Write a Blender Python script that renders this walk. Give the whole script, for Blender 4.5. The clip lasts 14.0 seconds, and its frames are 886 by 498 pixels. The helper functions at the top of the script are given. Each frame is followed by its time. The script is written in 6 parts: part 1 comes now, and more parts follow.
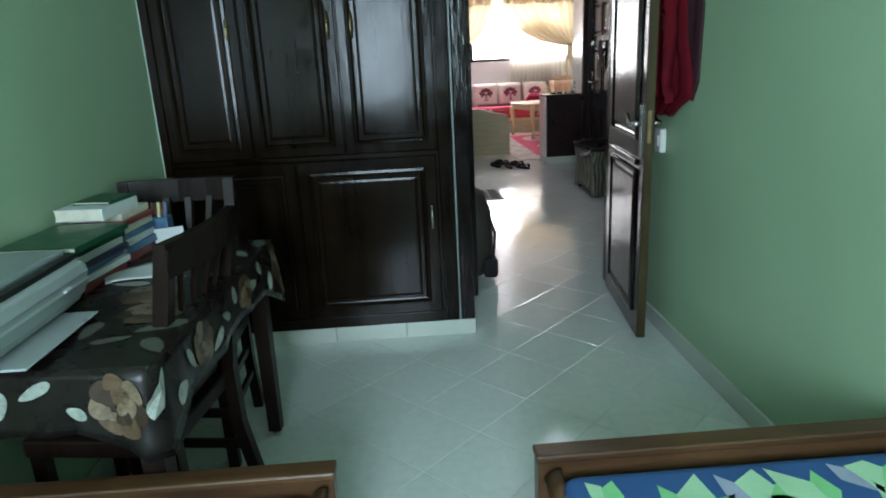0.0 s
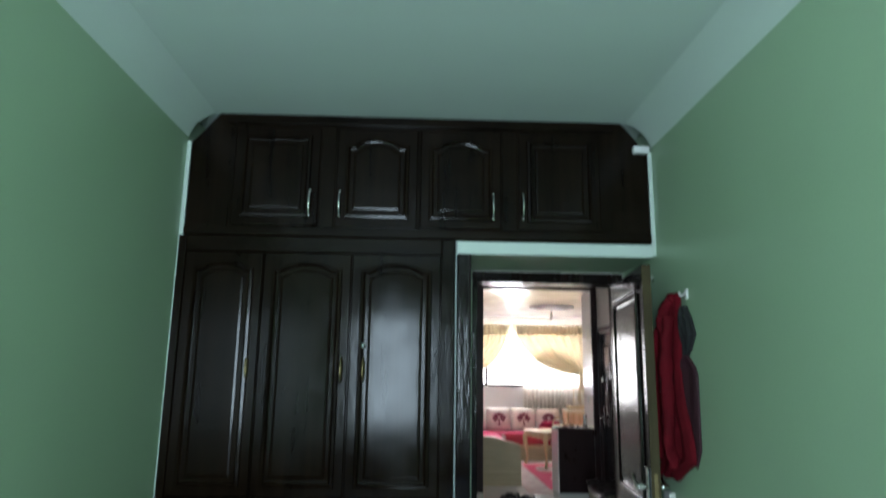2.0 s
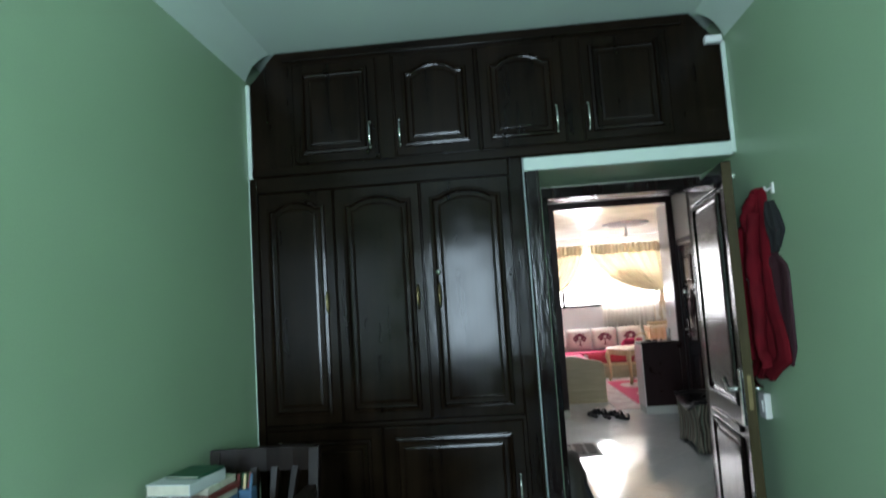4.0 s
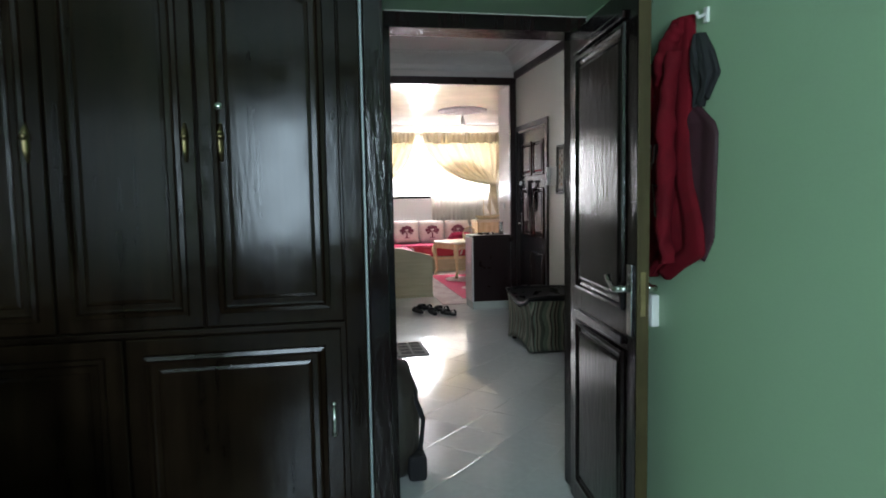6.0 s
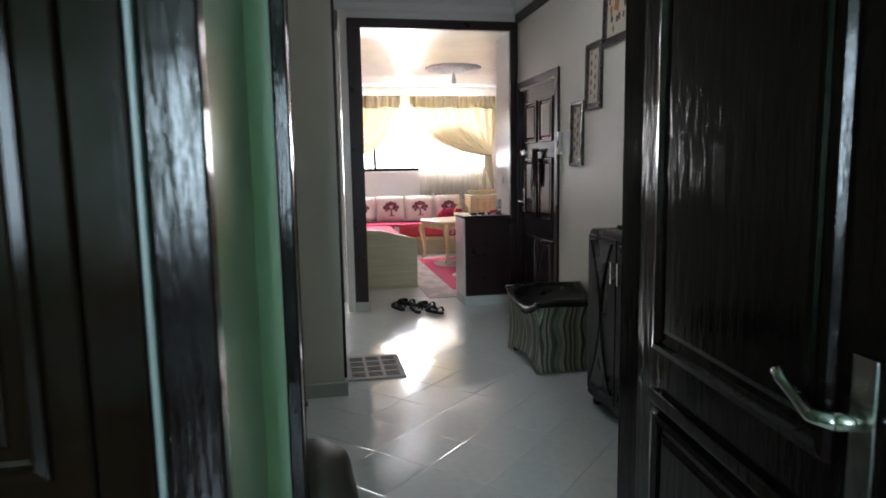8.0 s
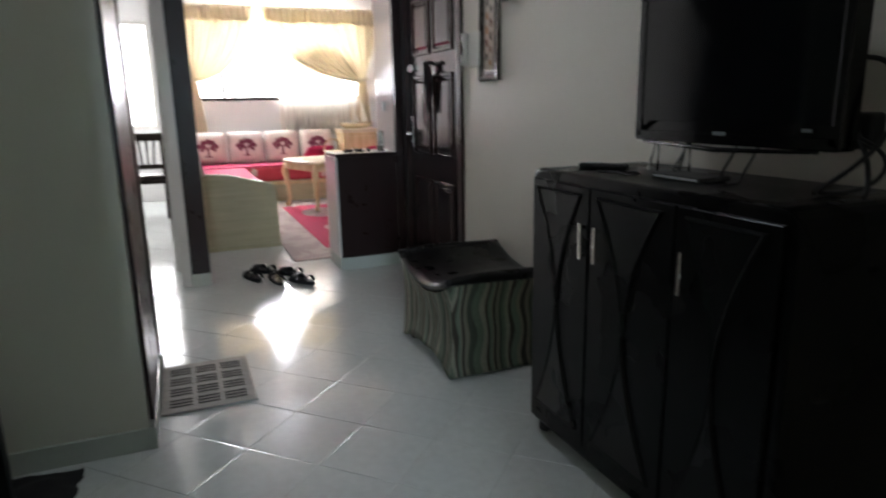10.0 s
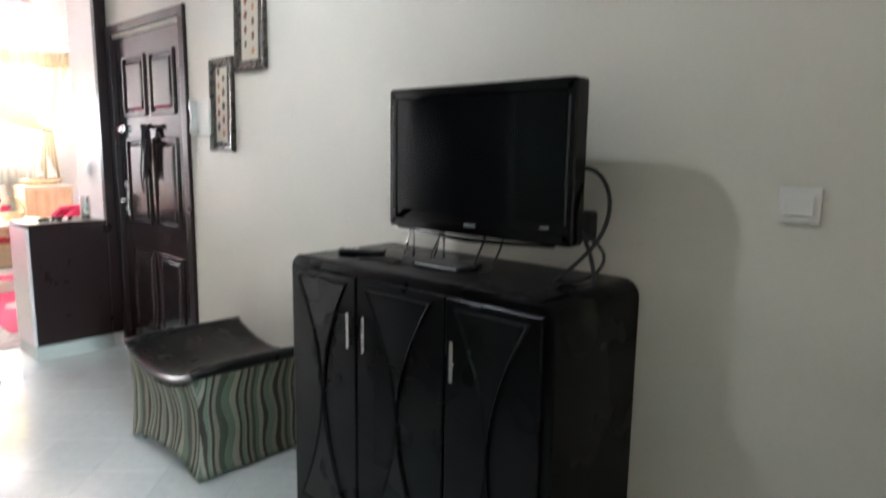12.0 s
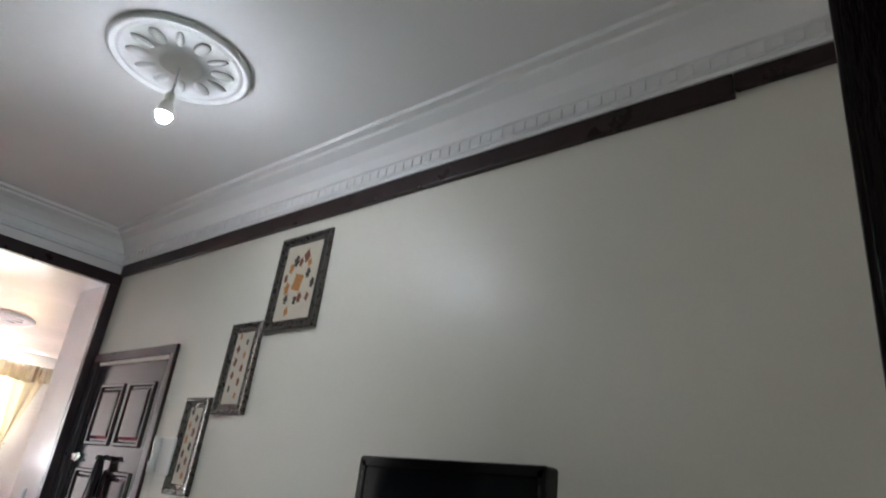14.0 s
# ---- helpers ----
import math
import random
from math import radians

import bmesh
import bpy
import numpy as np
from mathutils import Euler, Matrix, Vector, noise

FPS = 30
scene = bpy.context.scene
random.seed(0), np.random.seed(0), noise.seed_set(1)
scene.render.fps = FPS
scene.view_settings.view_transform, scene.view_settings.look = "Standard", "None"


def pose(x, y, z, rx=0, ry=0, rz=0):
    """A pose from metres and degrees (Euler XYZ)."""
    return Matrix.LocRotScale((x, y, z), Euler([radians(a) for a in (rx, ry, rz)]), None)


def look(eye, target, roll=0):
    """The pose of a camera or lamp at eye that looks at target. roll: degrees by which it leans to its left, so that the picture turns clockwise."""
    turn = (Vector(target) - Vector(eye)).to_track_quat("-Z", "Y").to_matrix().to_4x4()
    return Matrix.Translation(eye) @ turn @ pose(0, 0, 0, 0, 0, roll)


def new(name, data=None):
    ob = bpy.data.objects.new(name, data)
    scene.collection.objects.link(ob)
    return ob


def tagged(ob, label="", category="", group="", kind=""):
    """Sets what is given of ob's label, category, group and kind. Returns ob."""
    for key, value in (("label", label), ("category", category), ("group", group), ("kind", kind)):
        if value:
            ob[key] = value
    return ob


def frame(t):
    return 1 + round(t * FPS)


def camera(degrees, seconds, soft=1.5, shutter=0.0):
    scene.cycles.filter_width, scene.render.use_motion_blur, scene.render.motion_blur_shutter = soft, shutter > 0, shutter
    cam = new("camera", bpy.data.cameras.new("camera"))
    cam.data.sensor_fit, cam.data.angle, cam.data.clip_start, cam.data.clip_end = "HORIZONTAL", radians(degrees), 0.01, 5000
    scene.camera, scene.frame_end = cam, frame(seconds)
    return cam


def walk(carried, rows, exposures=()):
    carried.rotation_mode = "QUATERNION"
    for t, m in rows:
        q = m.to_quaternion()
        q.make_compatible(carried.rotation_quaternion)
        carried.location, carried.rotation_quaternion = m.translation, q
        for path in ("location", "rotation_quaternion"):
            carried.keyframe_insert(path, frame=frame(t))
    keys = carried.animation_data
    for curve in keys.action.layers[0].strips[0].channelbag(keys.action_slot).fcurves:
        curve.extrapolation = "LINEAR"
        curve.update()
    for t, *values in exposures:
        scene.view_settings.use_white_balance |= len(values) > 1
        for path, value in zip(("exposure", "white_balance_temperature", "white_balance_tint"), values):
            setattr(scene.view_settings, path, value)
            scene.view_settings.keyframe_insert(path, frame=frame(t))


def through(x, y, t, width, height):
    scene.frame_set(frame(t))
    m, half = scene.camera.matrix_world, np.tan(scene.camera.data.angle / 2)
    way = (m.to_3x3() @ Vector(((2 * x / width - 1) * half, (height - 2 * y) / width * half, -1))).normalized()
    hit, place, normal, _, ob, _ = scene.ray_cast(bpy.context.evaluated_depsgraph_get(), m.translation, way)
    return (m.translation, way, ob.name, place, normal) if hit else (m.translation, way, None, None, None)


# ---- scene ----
cam = camera(69.5, 14.0, 1.8, 0.4)
PATH = [
    (0, (0.974, 1.783, 1.326), (1.067, 3.7, 0.765), -2.8),
    (0.5, (0.991, 1.768, 1.359), (1.02, 3.704, 0.856), -2.5),
    (1, (1.007, 1.752, 1.405), (1.044, 3.736, 1.155), -2.8),
    (1.5, (1.005, 1.761, 1.435), (1.095, 3.755, 1.55), -1.4),
    (2, (1.029, 1.739, 1.479), (1.092, 3.7, 1.869), 0.8),
    (2.2, (1.019, 1.748, 1.448), (1.088, 3.682, 1.951), 1.2),
    (4.3, (1.029, 1.785, 1.43), (0.853, 3.775, 1.454), -4.2),
    (4.5, (1.033, 1.807, 1.415), (0.976, 3.805, 1.347), -3.7),
    (5, (1.019, 2.077, 1.376), (1.213, 4.067, 1.302), -2.7),
    (5.5, (1.005, 2.37, 1.336), (1.361, 4.329, 1.145), -2.4),
    (6, (1.06, 2.714, 1.33), (1.425, 4.673, 1.165), -1.0),
    (6.5, (1.082, 3.104, 1.304), (1.606, 5.027, 1.135), -2.7),
    (7, (1.136, 3.468, 1.308), (1.774, 5.357, 1.151), -3.4),
    (7.5, (1.277, 3.79, 1.32), (1.728, 5.732, 1.163), 0.1),
    (7.7, (1.323, 3.847, 1.339), (1.701, 5.8, 1.135), -1.1),
    (9.8, (1.689, 5.242, 1.222), (2.296, 7.096, 0.849), -1.1),
    (10, (1.701, 5.294, 1.222), (2.435, 7.1, 0.774), -1.1),
    (10.5, (1.721, 5.378, 1.227), (2.61, 7.085, 0.682), -0.7),
    (11, (1.629, 5.428, 1.216), (2.789, 6.934, 0.593), 1.1),
    (11.5, (1.584, 5.44, 1.241), (2.902, 6.826, 0.657), 2.9),
    (12, (1.6, 5.416, 1.343), (3.062, 6.747, 1.043), 0.8),
    (12.5, (1.589, 5.399, 1.388), (3.093, 6.717, 1.377), 1.0),
    (13, (1.575, 5.39, 1.385), (3.081, 6.668, 1.696), 2.8),
    (13.5, (1.568, 5.382, 1.403), (3.037, 6.606, 1.99), 4.7),
    (14, (1.557, 5.383, 1.401), (2.93, 6.624, 2.158), 7.0),
]
walk(cam, [(t, look(eye, target, roll)) for t, eye, target, roll in PATH],
     [(0.0, -0.4), (1.0, -0.4), (2.0, -0.62), (2.2, -0.62), (4.3, -0.42), (5.0, -0.45), (5.5, -0.45), (6.0, -0.42), (6.5, -0.34), (7.0, -0.26), (7.5, -0.30), (7.7, -0.32), (9.8, -0.30), (10.0, -0.15), (10.5, 0.2), (11.0, 0.75), (11.5, 1.55), (12.0, 1.45), (12.5, 1.08), (13.0, 0.7), (13.5, 0.55), (14.0, 0.42)])

# ---------------------------------------------------------------- light
world = bpy.data.worlds.new("daylight")
scene.world = world
world.use_nodes = True
wn = world.node_tree.nodes
sky = wn.new("ShaderNodeTexSky")
sky.sky_type = 'NISHITA'
sky.sun_disc = False
sky.sun_elevation, sky.sun_rotation = radians(48), radians(20)
world.node_tree.links.new(sky.outputs[0], wn["Background"].inputs[0])
wn["Background"].inputs[1].default_value = 0.10


def area(name, m, sx, sy, watts, colour):
    lamp = bpy.data.lights.new(name, 'AREA')
    lamp.shape, lamp.size, lamp.size_y, lamp.energy, lamp.color = 'RECTANGLE', sx, sy, watts, colour
    ob = new(name, lamp)
    ob.matrix_world = m
    return tagged(ob, kind="structure")


sun = bpy.data.lights.new("sun", 'SUN')
sun.energy, sun.angle, sun.color = 3.0, radians(0.6), (1.0, 0.94, 0.85)
sun_ob = new("sun", sun)
sun_ob.matrix_world = look((3, 20, 8), (3.6, 13.4, 0.4))

# daylight that enters through the window panes
area("bedroom_window_light", look((0.70, 0.02, 1.53), (0.75, 3.0, 1.45)), 0.80, 1.25, 160, (0.77, 1.0, 1.18))
area("living_window_light", look((3.12, 14.72, 1.82), (3.12, 10, 1.5)), 2.3, 1.15, 250, (0.93, 0.95, 1.05))
area("side_room_window_light", look((0.85, 14.5, 1.62), (1.0, 10.0, 0.9)), 1.2, 1.3, 75, (0.95, 0.97, 1.0))

# ---------------------------------------------------------------- materials
def nodes_of(name):
    m = bpy.data.materials.new(name)
    m.use_nodes = True
    nt = m.node_tree
    return m, nt, nt.nodes["Principled BSDF"]


def link(nt, a, b):
    nt.links.new(a, b)


def coords(nt, scale=(1, 1, 1), rot=(0, 0, 0), world_space=True):
    mp = nt.nodes.new("ShaderNodeMapping")
    mp.inputs["Scale"].default_value = scale
    mp.inputs["Rotation"].default_value = rot
    if world_space:
        g = nt.nodes.new("ShaderNodeNewGeometry")
        link(nt, g.outputs["Position"], mp.inputs["Vector"])
    else:
        g = nt.nodes.new("ShaderNodeTexCoord")
        link(nt, g.outputs["Object"], mp.inputs["Vector"])
    return mp.outputs["Vector"]


def noise_of(nt, vec, scale, detail=4, rough=0.55):
    n = nt.nodes.new("ShaderNodeTexNoise")
    n.inputs["Scale"].default_value = scale
    n.inputs["Detail"].default_value = detail
    n.inputs["Roughness"].default_value = rough
    link(nt, vec, n.inputs["Vector"])
    return n.outputs["Fac"]


def ramp(nt, fac, stops, mode='LINEAR'):
    r = nt.nodes.new("ShaderNodeValToRGB")
    r.color_ramp.interpolation = mode
    el = r.color_ramp.elements
    while len(el) < len(stops):
        el.new(0.5)
    for e, (p, c) in zip(el, stops):
        e.position, e.color = p, (*c, 1)
    link(nt, fac, r.inputs["Fac"])
    return r.outputs["Color"]


def mixc(nt, fac, a, b, kind='MIX'):
    m = nt.nodes.new("ShaderNodeMixRGB")
    m.blend_type = kind
    for v, s in ((fac, m.inputs["Fac"]), (a, m.inputs["Color1"]), (b, m.inputs["Color2"])):
        if isinstance(v, (int, float)):
            s.default_value = v
        elif isinstance(v, tuple):
            s.default_value = (*v, 1)
        else:
            link(nt, v, s)
    return m.outputs["Color"]


def maths(nt, op, a, b=0.0):
    m = nt.nodes.new("ShaderNodeMath")
    m.operation = op
    for v, s in ((a, m.inputs[0]), (b, m.inputs[1])):
        if isinstance(v, (int, float)):
            s.default_value = v
        else:
            link(nt, v, s)
    return m.outputs[0]


def bump(nt, p, height, strength=0.2, dist=0.01):
    b = nt.nodes.new("ShaderNodeBump")
    b.inputs["Strength"].default_value = strength
    b.inputs["Distance"].default_value = dist
    link(nt, height, b.inputs["Height"])
    link(nt, b.outputs["Normal"], p.inputs["Normal"])


def surface(name, colour, rough, var=0.12, scale=3.0, grain=60.0, bump_s=0.08, metal=0.0, spec=0.5, coat=0.0, stretch=(1, 1, 1), local=False):
    """Paint, plastic, cloth or metal with blotches and a fine grain."""
    m, nt, p = nodes_of(name)
    v = coords(nt, stretch, world_space=not local)
    big = noise_of(nt, v, scale, 3)
    fine = noise_of(nt, v, grain, 4)
    both = maths(nt, 'ADD', maths(nt, 'MULTIPLY', big, 0.65), maths(nt, 'MULTIPLY', fine, 0.35))
    lo = tuple(c * (1 - var) for c in colour)
    hi = tuple(min(1, c * (1 + var)) for c in colour)
    link(nt, ramp(nt, both, [(0.3, lo), (0.7, hi)]), p.inputs["Base Color"])
    r = ramp(nt, big, [(0.3, (max(rough - 0.08, 0.02),) * 3), (0.7, (min(rough + 0.08, 1),) * 3)])
    link(nt, r, p.inputs["Roughness"])
    p.inputs["Metallic"].default_value = metal
    p.inputs["Specular IOR Level"].default_value = spec
    p.inputs["Coat Weight"].default_value = coat
    if bump_s:
        bump(nt, p, both, bump_s, 0.004)
    return m


def wood(name, dark, light, rough, axis=2, bump_s=0.25, coat=0.0, wear=0.35, ripple=0.0, spec=0.5):
    """Varnished wood with the grain along one axis of the object."""
    m, nt, p = nodes_of(name)
    s = [22.0, 22.0, 22.0]
    s[axis] = 1.3
    v = coords(nt, tuple(s))
    g = noise_of(nt, v, 1.0, 8, 0.65)
    w = coords(nt)
    blot = noise_of(nt, w, 4.0, 4)
    base = ramp(nt, g, [(0.3, dark), (0.72, light)])
    base = mixc(nt, ramp(nt, blot, [(0.45, (0, 0, 0)), (0.75, (wear, wear, wear))]), base, tuple(c * 1.9 for c in light))
    link(nt, base, p.inputs["Base Color"])
    link(nt, ramp(nt, noise_of(nt, w, 9.0, 5), [(0.3, (max(rough - 0.04, 0.04),) * 3), (0.75, (rough + 0.07,) * 3)]), p.inputs["Roughness"])
    p.inputs["Specular IOR Level"].default_value = spec
    p.inputs["Coat Weight"].default_value = coat
    p.inputs["Coat Roughness"].default_value = 0.12
    h = maths(nt, 'ADD', maths(nt, 'MULTIPLY', g, 0.4), maths(nt, 'MULTIPLY', noise_of(nt, coords(nt, (46, 46, 9) if axis == 2 else (9, 46, 46)), 1.0, 4), 0.5 + ripple))
    bump(nt, p, h, bump_s, 0.004)
    return m


M = {}
M["green"] = surface("green wall paint", (0.338, 0.465, 0.305), 0.40, 0.06, 1.2, 180, 0.05)
M["cream"] = surface("cream wall paint", (0.665, 0.632, 0.550), 0.40, 0.05, 1.2, 150, 0.05)
M["white"] = surface("white plaster", (0.74, 0.73, 0.72), 0.6, 0.04, 1.5, 120, 0.05)
M["gloss_white"] = surface("glossy white paint", (0.78, 0.74, 0.72), 0.16, 0.04, 2.0, 40, 0.12)
M["bed_ceiling"] = surface("pale ceiling paint", (0.60, 0.68, 0.62), 0.6, 0.04, 1.2, 120, 0.04)
M["wardrobe"] = wood("dark varnished wardrobe wood", (0.0030, 0.0018, 0.0011), (0.0120, 0.0070, 0.0040), 0.13, 2, 0.22, 0.0, 0.3, 0.0, 0.118)
M["wardrobe_h"] = wood("dark varnished rail wood", (0.0030, 0.0018, 0.0011), (0.0130, 0.0076, 0.0044), 0.16, 0, 0.20, 0.0, 0.25, 0.0, 0.11)
M["door"] = wood("dark red-brown door varnish", (0.0045, 0.0026, 0.0026), (0.012, 0.0068, 0.006), 0.13, 2, 0.30, 0.0, 0.15, 0.9, 0.24)
M["hall_wood"] = wood("dark plum-brown painted wood", (0.020, 0.0098, 0.0095), (0.027, 0.0132, 0.0128), 0.30, 2, 0.05, 0.0, 0.0, 0.0, 0.3)
M["front_door"] = wood("glossy plum-brown front door varnish", (0.018, 0.0088, 0.0085), (0.030, 0.0150, 0.0140), 0.14, 2, 0.06, 0.0, 0.0, 0.0, 0.5)
M["chair_wood"] = wood("worn dark chair wood", (0.005, 0.0028, 0.0022), (0.016, 0.0085, 0.006), 0.40, 2, 0.25, 0.0, 0.25, 0.0, 0.2)
M["bed_wood"] = wood("brown bed frame wood", (0.030, 0.013, 0.006), (0.095, 0.045, 0.020), 0.32, 0, 0.2)
M["black"] = surface("black lacquered wood", (0.0018, 0.0018, 0.0022), 0.30, 0.2, 3, 60, 0.06, 0.0, 0.12)
M["black_panel"] = surface("black satin panel", (0.0034, 0.0034, 0.0042), 0.30, 0.15, 3, 200, 0.1, 0.0, 0.19)
M["tv"] = surface("black tv plastic", (0.003, 0.003, 0.0035), 0.16, 0.1, 3, 100, 0.0, 0.0, 0.25)
M["screen"] = surface("dark tv screen glass", (0.003, 0.004, 0.005), 0.10, 0.05, 3, 100, 0.0, 0.0, 0.16)
M["chrome"] = surface("worn chrome", (0.62, 0.61, 0.58), 0.22, 0.1, 20, 200, 0.03, 1.0)
M["brass"] = surface("old brass", (0.20, 0.15, 0.075), 0.35, 0.2, 20, 200, 0.05, 1.0)
M["plastic_white"] = surface("white plastic", (0.72, 0.70, 0.66), 0.35, 0.03, 5, 100, 0.02)
M["plastic_grey"] = surface("light grey plastic", (0.52, 0.55, 0.55), 0.38, 0.04, 5, 200, 0.04)
M["plastic_black"] = surface("black plastic", (0.008, 0.008, 0.009), 0.5, 0.1, 10, 200, 0.05)
M["leather"] = surface("black leatherette", (0.004, 0.0035, 0.0035), 0.30, 0.15, 9, 260, 0.12, 0.0, 0.35)
M["red_cloth"] = surface("dark red jersey", (0.115, 0.004, 0.009), 0.9, 0.35, 9, 300, 0.4, 0.0, 0.15)
M["maroon"] = surface("maroon padded cloth", (0.040, 0.008, 0.014), 0.75, 0.3, 6, 250, 0.3)
M["bag"] = surface("dark brown padded nylon", (0.040, 0.032, 0.024), 0.5, 0.3, 5, 180, 0.25)
M["printer_body"] = surface("aged grey plastic", (0.34, 0.37, 0.37), 0.35, 0.06, 5, 100, 0.03)
M["printer_lid"] = surface("dull grey plastic lid", (0.22, 0.25, 0.25), 0.36, 0.06, 5, 200, 0.04)
M["faded_print"] = surface("faded jersey print", (0.20, 0.14, 0.13), 0.9, 0.5, 60, 300, 0.3)
M["dark_cloth"] = surface("near black cloth", (0.012, 0.011, 0.012), 0.85, 0.3, 6, 250, 0.3)
M["sofa_wood"] = wood("pale painted sofa wood", (0.40, 0.36, 0.22), (0.52, 0.47, 0.31), 0.35, 0, 0.1, 0.0, 0.1)
M["gilt"] = wood("cream and gilt painted wood", (0.52, 0.36, 0.16), (0.74, 0.62, 0.40), 0.35, 2, 0.15, 0.0, 0.2)
M["gilt_pale"] = wood("pale cream painted wood", (0.62, 0.52, 0.36), (0.78, 0.70, 0.54), 0.30, 0, 0.1, 0.0, 0.1)
M["red_seat"] = surface("red seat cloth", (0.48, 0.03, 0.10), 0.8, 0.25, 9, 200, 0.2)
M["paper"] = surface("paper", (0.55, 0.58, 0.57), 0.7, 0.05, 12, 200, 0.05)
M["book_green"] = surface("green cover", (0.010, 0.066, 0.034), 0.4, 0.2, 12, 200, 0.05)
M["book_red"] = surface("red cover", (0.19, 0.038, 0.034), 0.4, 0.2, 12, 200, 0.05)
M["book_blue"] = surface("blue cover", (0.06, 0.13, 0.22), 0.4, 0.3, 12, 200, 0.05)
M["book_dark"] = surface("navy cover", (0.02, 0.03, 0.06), 0.4, 0.3, 12, 200, 0.05)
M["book_cream"] = surface("cream page edges", (0.55, 0.52, 0.42), 0.7, 0.15, 40, 300, 0.1)
M["rubber"] = surface("black rubber", (0.011, 0.011, 0.013), 0.55, 0.2, 20, 200, 0.15)
M["baseboard"] = surface("pale tile skirting", (0.55, 0.57, 0.52), 0.18, 0.05, 4, 60, 0.03)
M["grout"] = surface("pale grout", (0.44, 0.45, 0.43), 0.8, 0.15, 6, 200, 0.1)


def tile_material(name, colour, rough):
    m, nt, p = nodes_of(name)
    info = nt.nodes.new("ShaderNodeObjectInfo")
    v = coords(nt)
    big = noise_of(nt, v, 2.2, 4)
    fine = noise_of(nt, v, 26.0, 5)
    c = ramp(nt, fine, [(0.3, tuple(x * 0.94 for x in colour)), (0.7, tuple(min(1, x * 1.04) for x in colour))])
    c = mixc(nt, 1.0, c, ramp(nt, info.outputs["Random"], [(0, (0.97, 0.97, 0.97)), (1, (1, 1, 1))]), 'MULTIPLY')
    link(nt, c, p.inputs["Base Color"])
    link(nt, ramp(nt, big, [(0.3, (rough - 0.03,) * 3), (0.75, (rough + 0.07,) * 3)]), p.inputs["Roughness"])
    bump(nt, p, big, 0.035, 0.004)
    return m



def cloth_lit(name, colour, through=0.5, var=0.1):
    """Thin cloth that lets daylight through."""
    m, nt, p = nodes_of(name)
    v = coords(nt)
    c = ramp(nt, noise_of(nt, v, 90, 4), [(0.3, tuple(x * (1 - var) for x in colour)), (0.7, colour)])
    link(nt, c, p.inputs["Base Color"])
    p.inputs["Roughness"].default_value = 0.8
    tr = nt.nodes.new("ShaderNodeBsdfTranslucent")
    link(nt, c, tr.inputs["Color"])
    mx = nt.nodes.new("ShaderNodeMixShader")
    mx.inputs[0].default_value = through
    link(nt, p.outputs[0], mx.inputs[1])
    link(nt, tr.outputs[0], mx.inputs[2])
    link(nt, mx.outputs[0], nt.nodes["Material Output"].inputs[0])
    return m


M["curtain"] = cloth_lit("pale gold curtain cloth", (0.72, 0.65, 0.51), 0.38)
M["voile"] = cloth_lit("white voile curtain", (0.85, 0.82, 0.76), 0.7)


def cells(name, stops, scale, rough, stretch=(1, 1, 1), coat=0.0, edge=None, metric='EUCLIDEAN', rot=(0, 0, 0), world_space=True):
    """Printed cloth: irregular patches of a few colours."""
    m, nt, p = nodes_of(name)
    v = coords(nt, stretch, rot, world_space)
    vo = nt.nodes.new("ShaderNodeTexVoronoi")
    vo.distance = metric
    vo.inputs["Scale"].default_value = scale
    link(nt, v, vo.inputs["Vector"])
    sep = nt.nodes.new("ShaderNodeSeparateColor")
    link(nt, vo.outputs["Color"], sep.inputs[0])
    c = ramp(nt, sep.outputs[0], stops, 'CONSTANT')
    if edge:
        c = mixc(nt, ramp(nt, vo.outputs["Distance"], [(edge[0], (0, 0, 0)), (edge[0] + 0.02, (1, 1, 1))]), c, edge[1])
    shade = ramp(nt, noise_of(nt, v, scale * 5, 4), [(0.3, (0.8, 0.8, 0.8)), (0.7, (1, 1, 1))])
    c = mixc(nt, 1.0, c, shade, 'MULTIPLY')
    link(nt, c, p.inputs["Base Color"])
    p.inputs["Roughness"].default_value = rough
    p.inputs["Coat Weight"].default_value = coat
    bump(nt, p, noise_of(nt, v, 12, 4), 0.25, 0.01)
    return m


M["sheet"] = surface("blue cotton sheet", (0.030, 0.095, 0.27), 0.75, 0.18, 5, 220, 0.15)
M["sheet_green"] = surface("light green leaf print", (0.22, 0.56, 0.24), 0.75, 0.12, 9, 220, 0.1)
M["sheet_pale"] = surface("pale yellow-green leaf print", (0.40, 0.62, 0.40), 0.75, 0.12, 9, 220, 0.1)
M["sheet_lilac"] = surface("lilac grey leaf print", (0.32, 0.34, 0.46), 0.75, 0.12, 9, 220, 0.1)
M["leaf_print"] = surface("pale printed leaf", (0.27, 0.29, 0.255), 0.35, 0.35, 60, 220, 0.05)
M["flower_print"] = surface("brown printed flower", (0.090, 0.053, 0.029), 0.35, 0.5, 45, 160, 0.05)
M["flower_pale"] = surface("tan printed petal", (0.150, 0.108, 0.070), 0.35, 0.5, 45, 160, 0.05)
M["flower_dark"] = surface("umber printed petal", (0.036, 0.020, 0.013), 0.35, 0.5, 45, 160, 0.05)
M["leaf_dull"] = surface("dull printed leaf", (0.085, 0.088, 0.072), 0.35, 0.4, 60, 220, 0.05)
M["cloth"] = surface("dark brown plastic table cover", (0.010, 0.0075, 0.0065), 0.30, 0.5, 14, 90, 0.25, 0.0, 0.3)
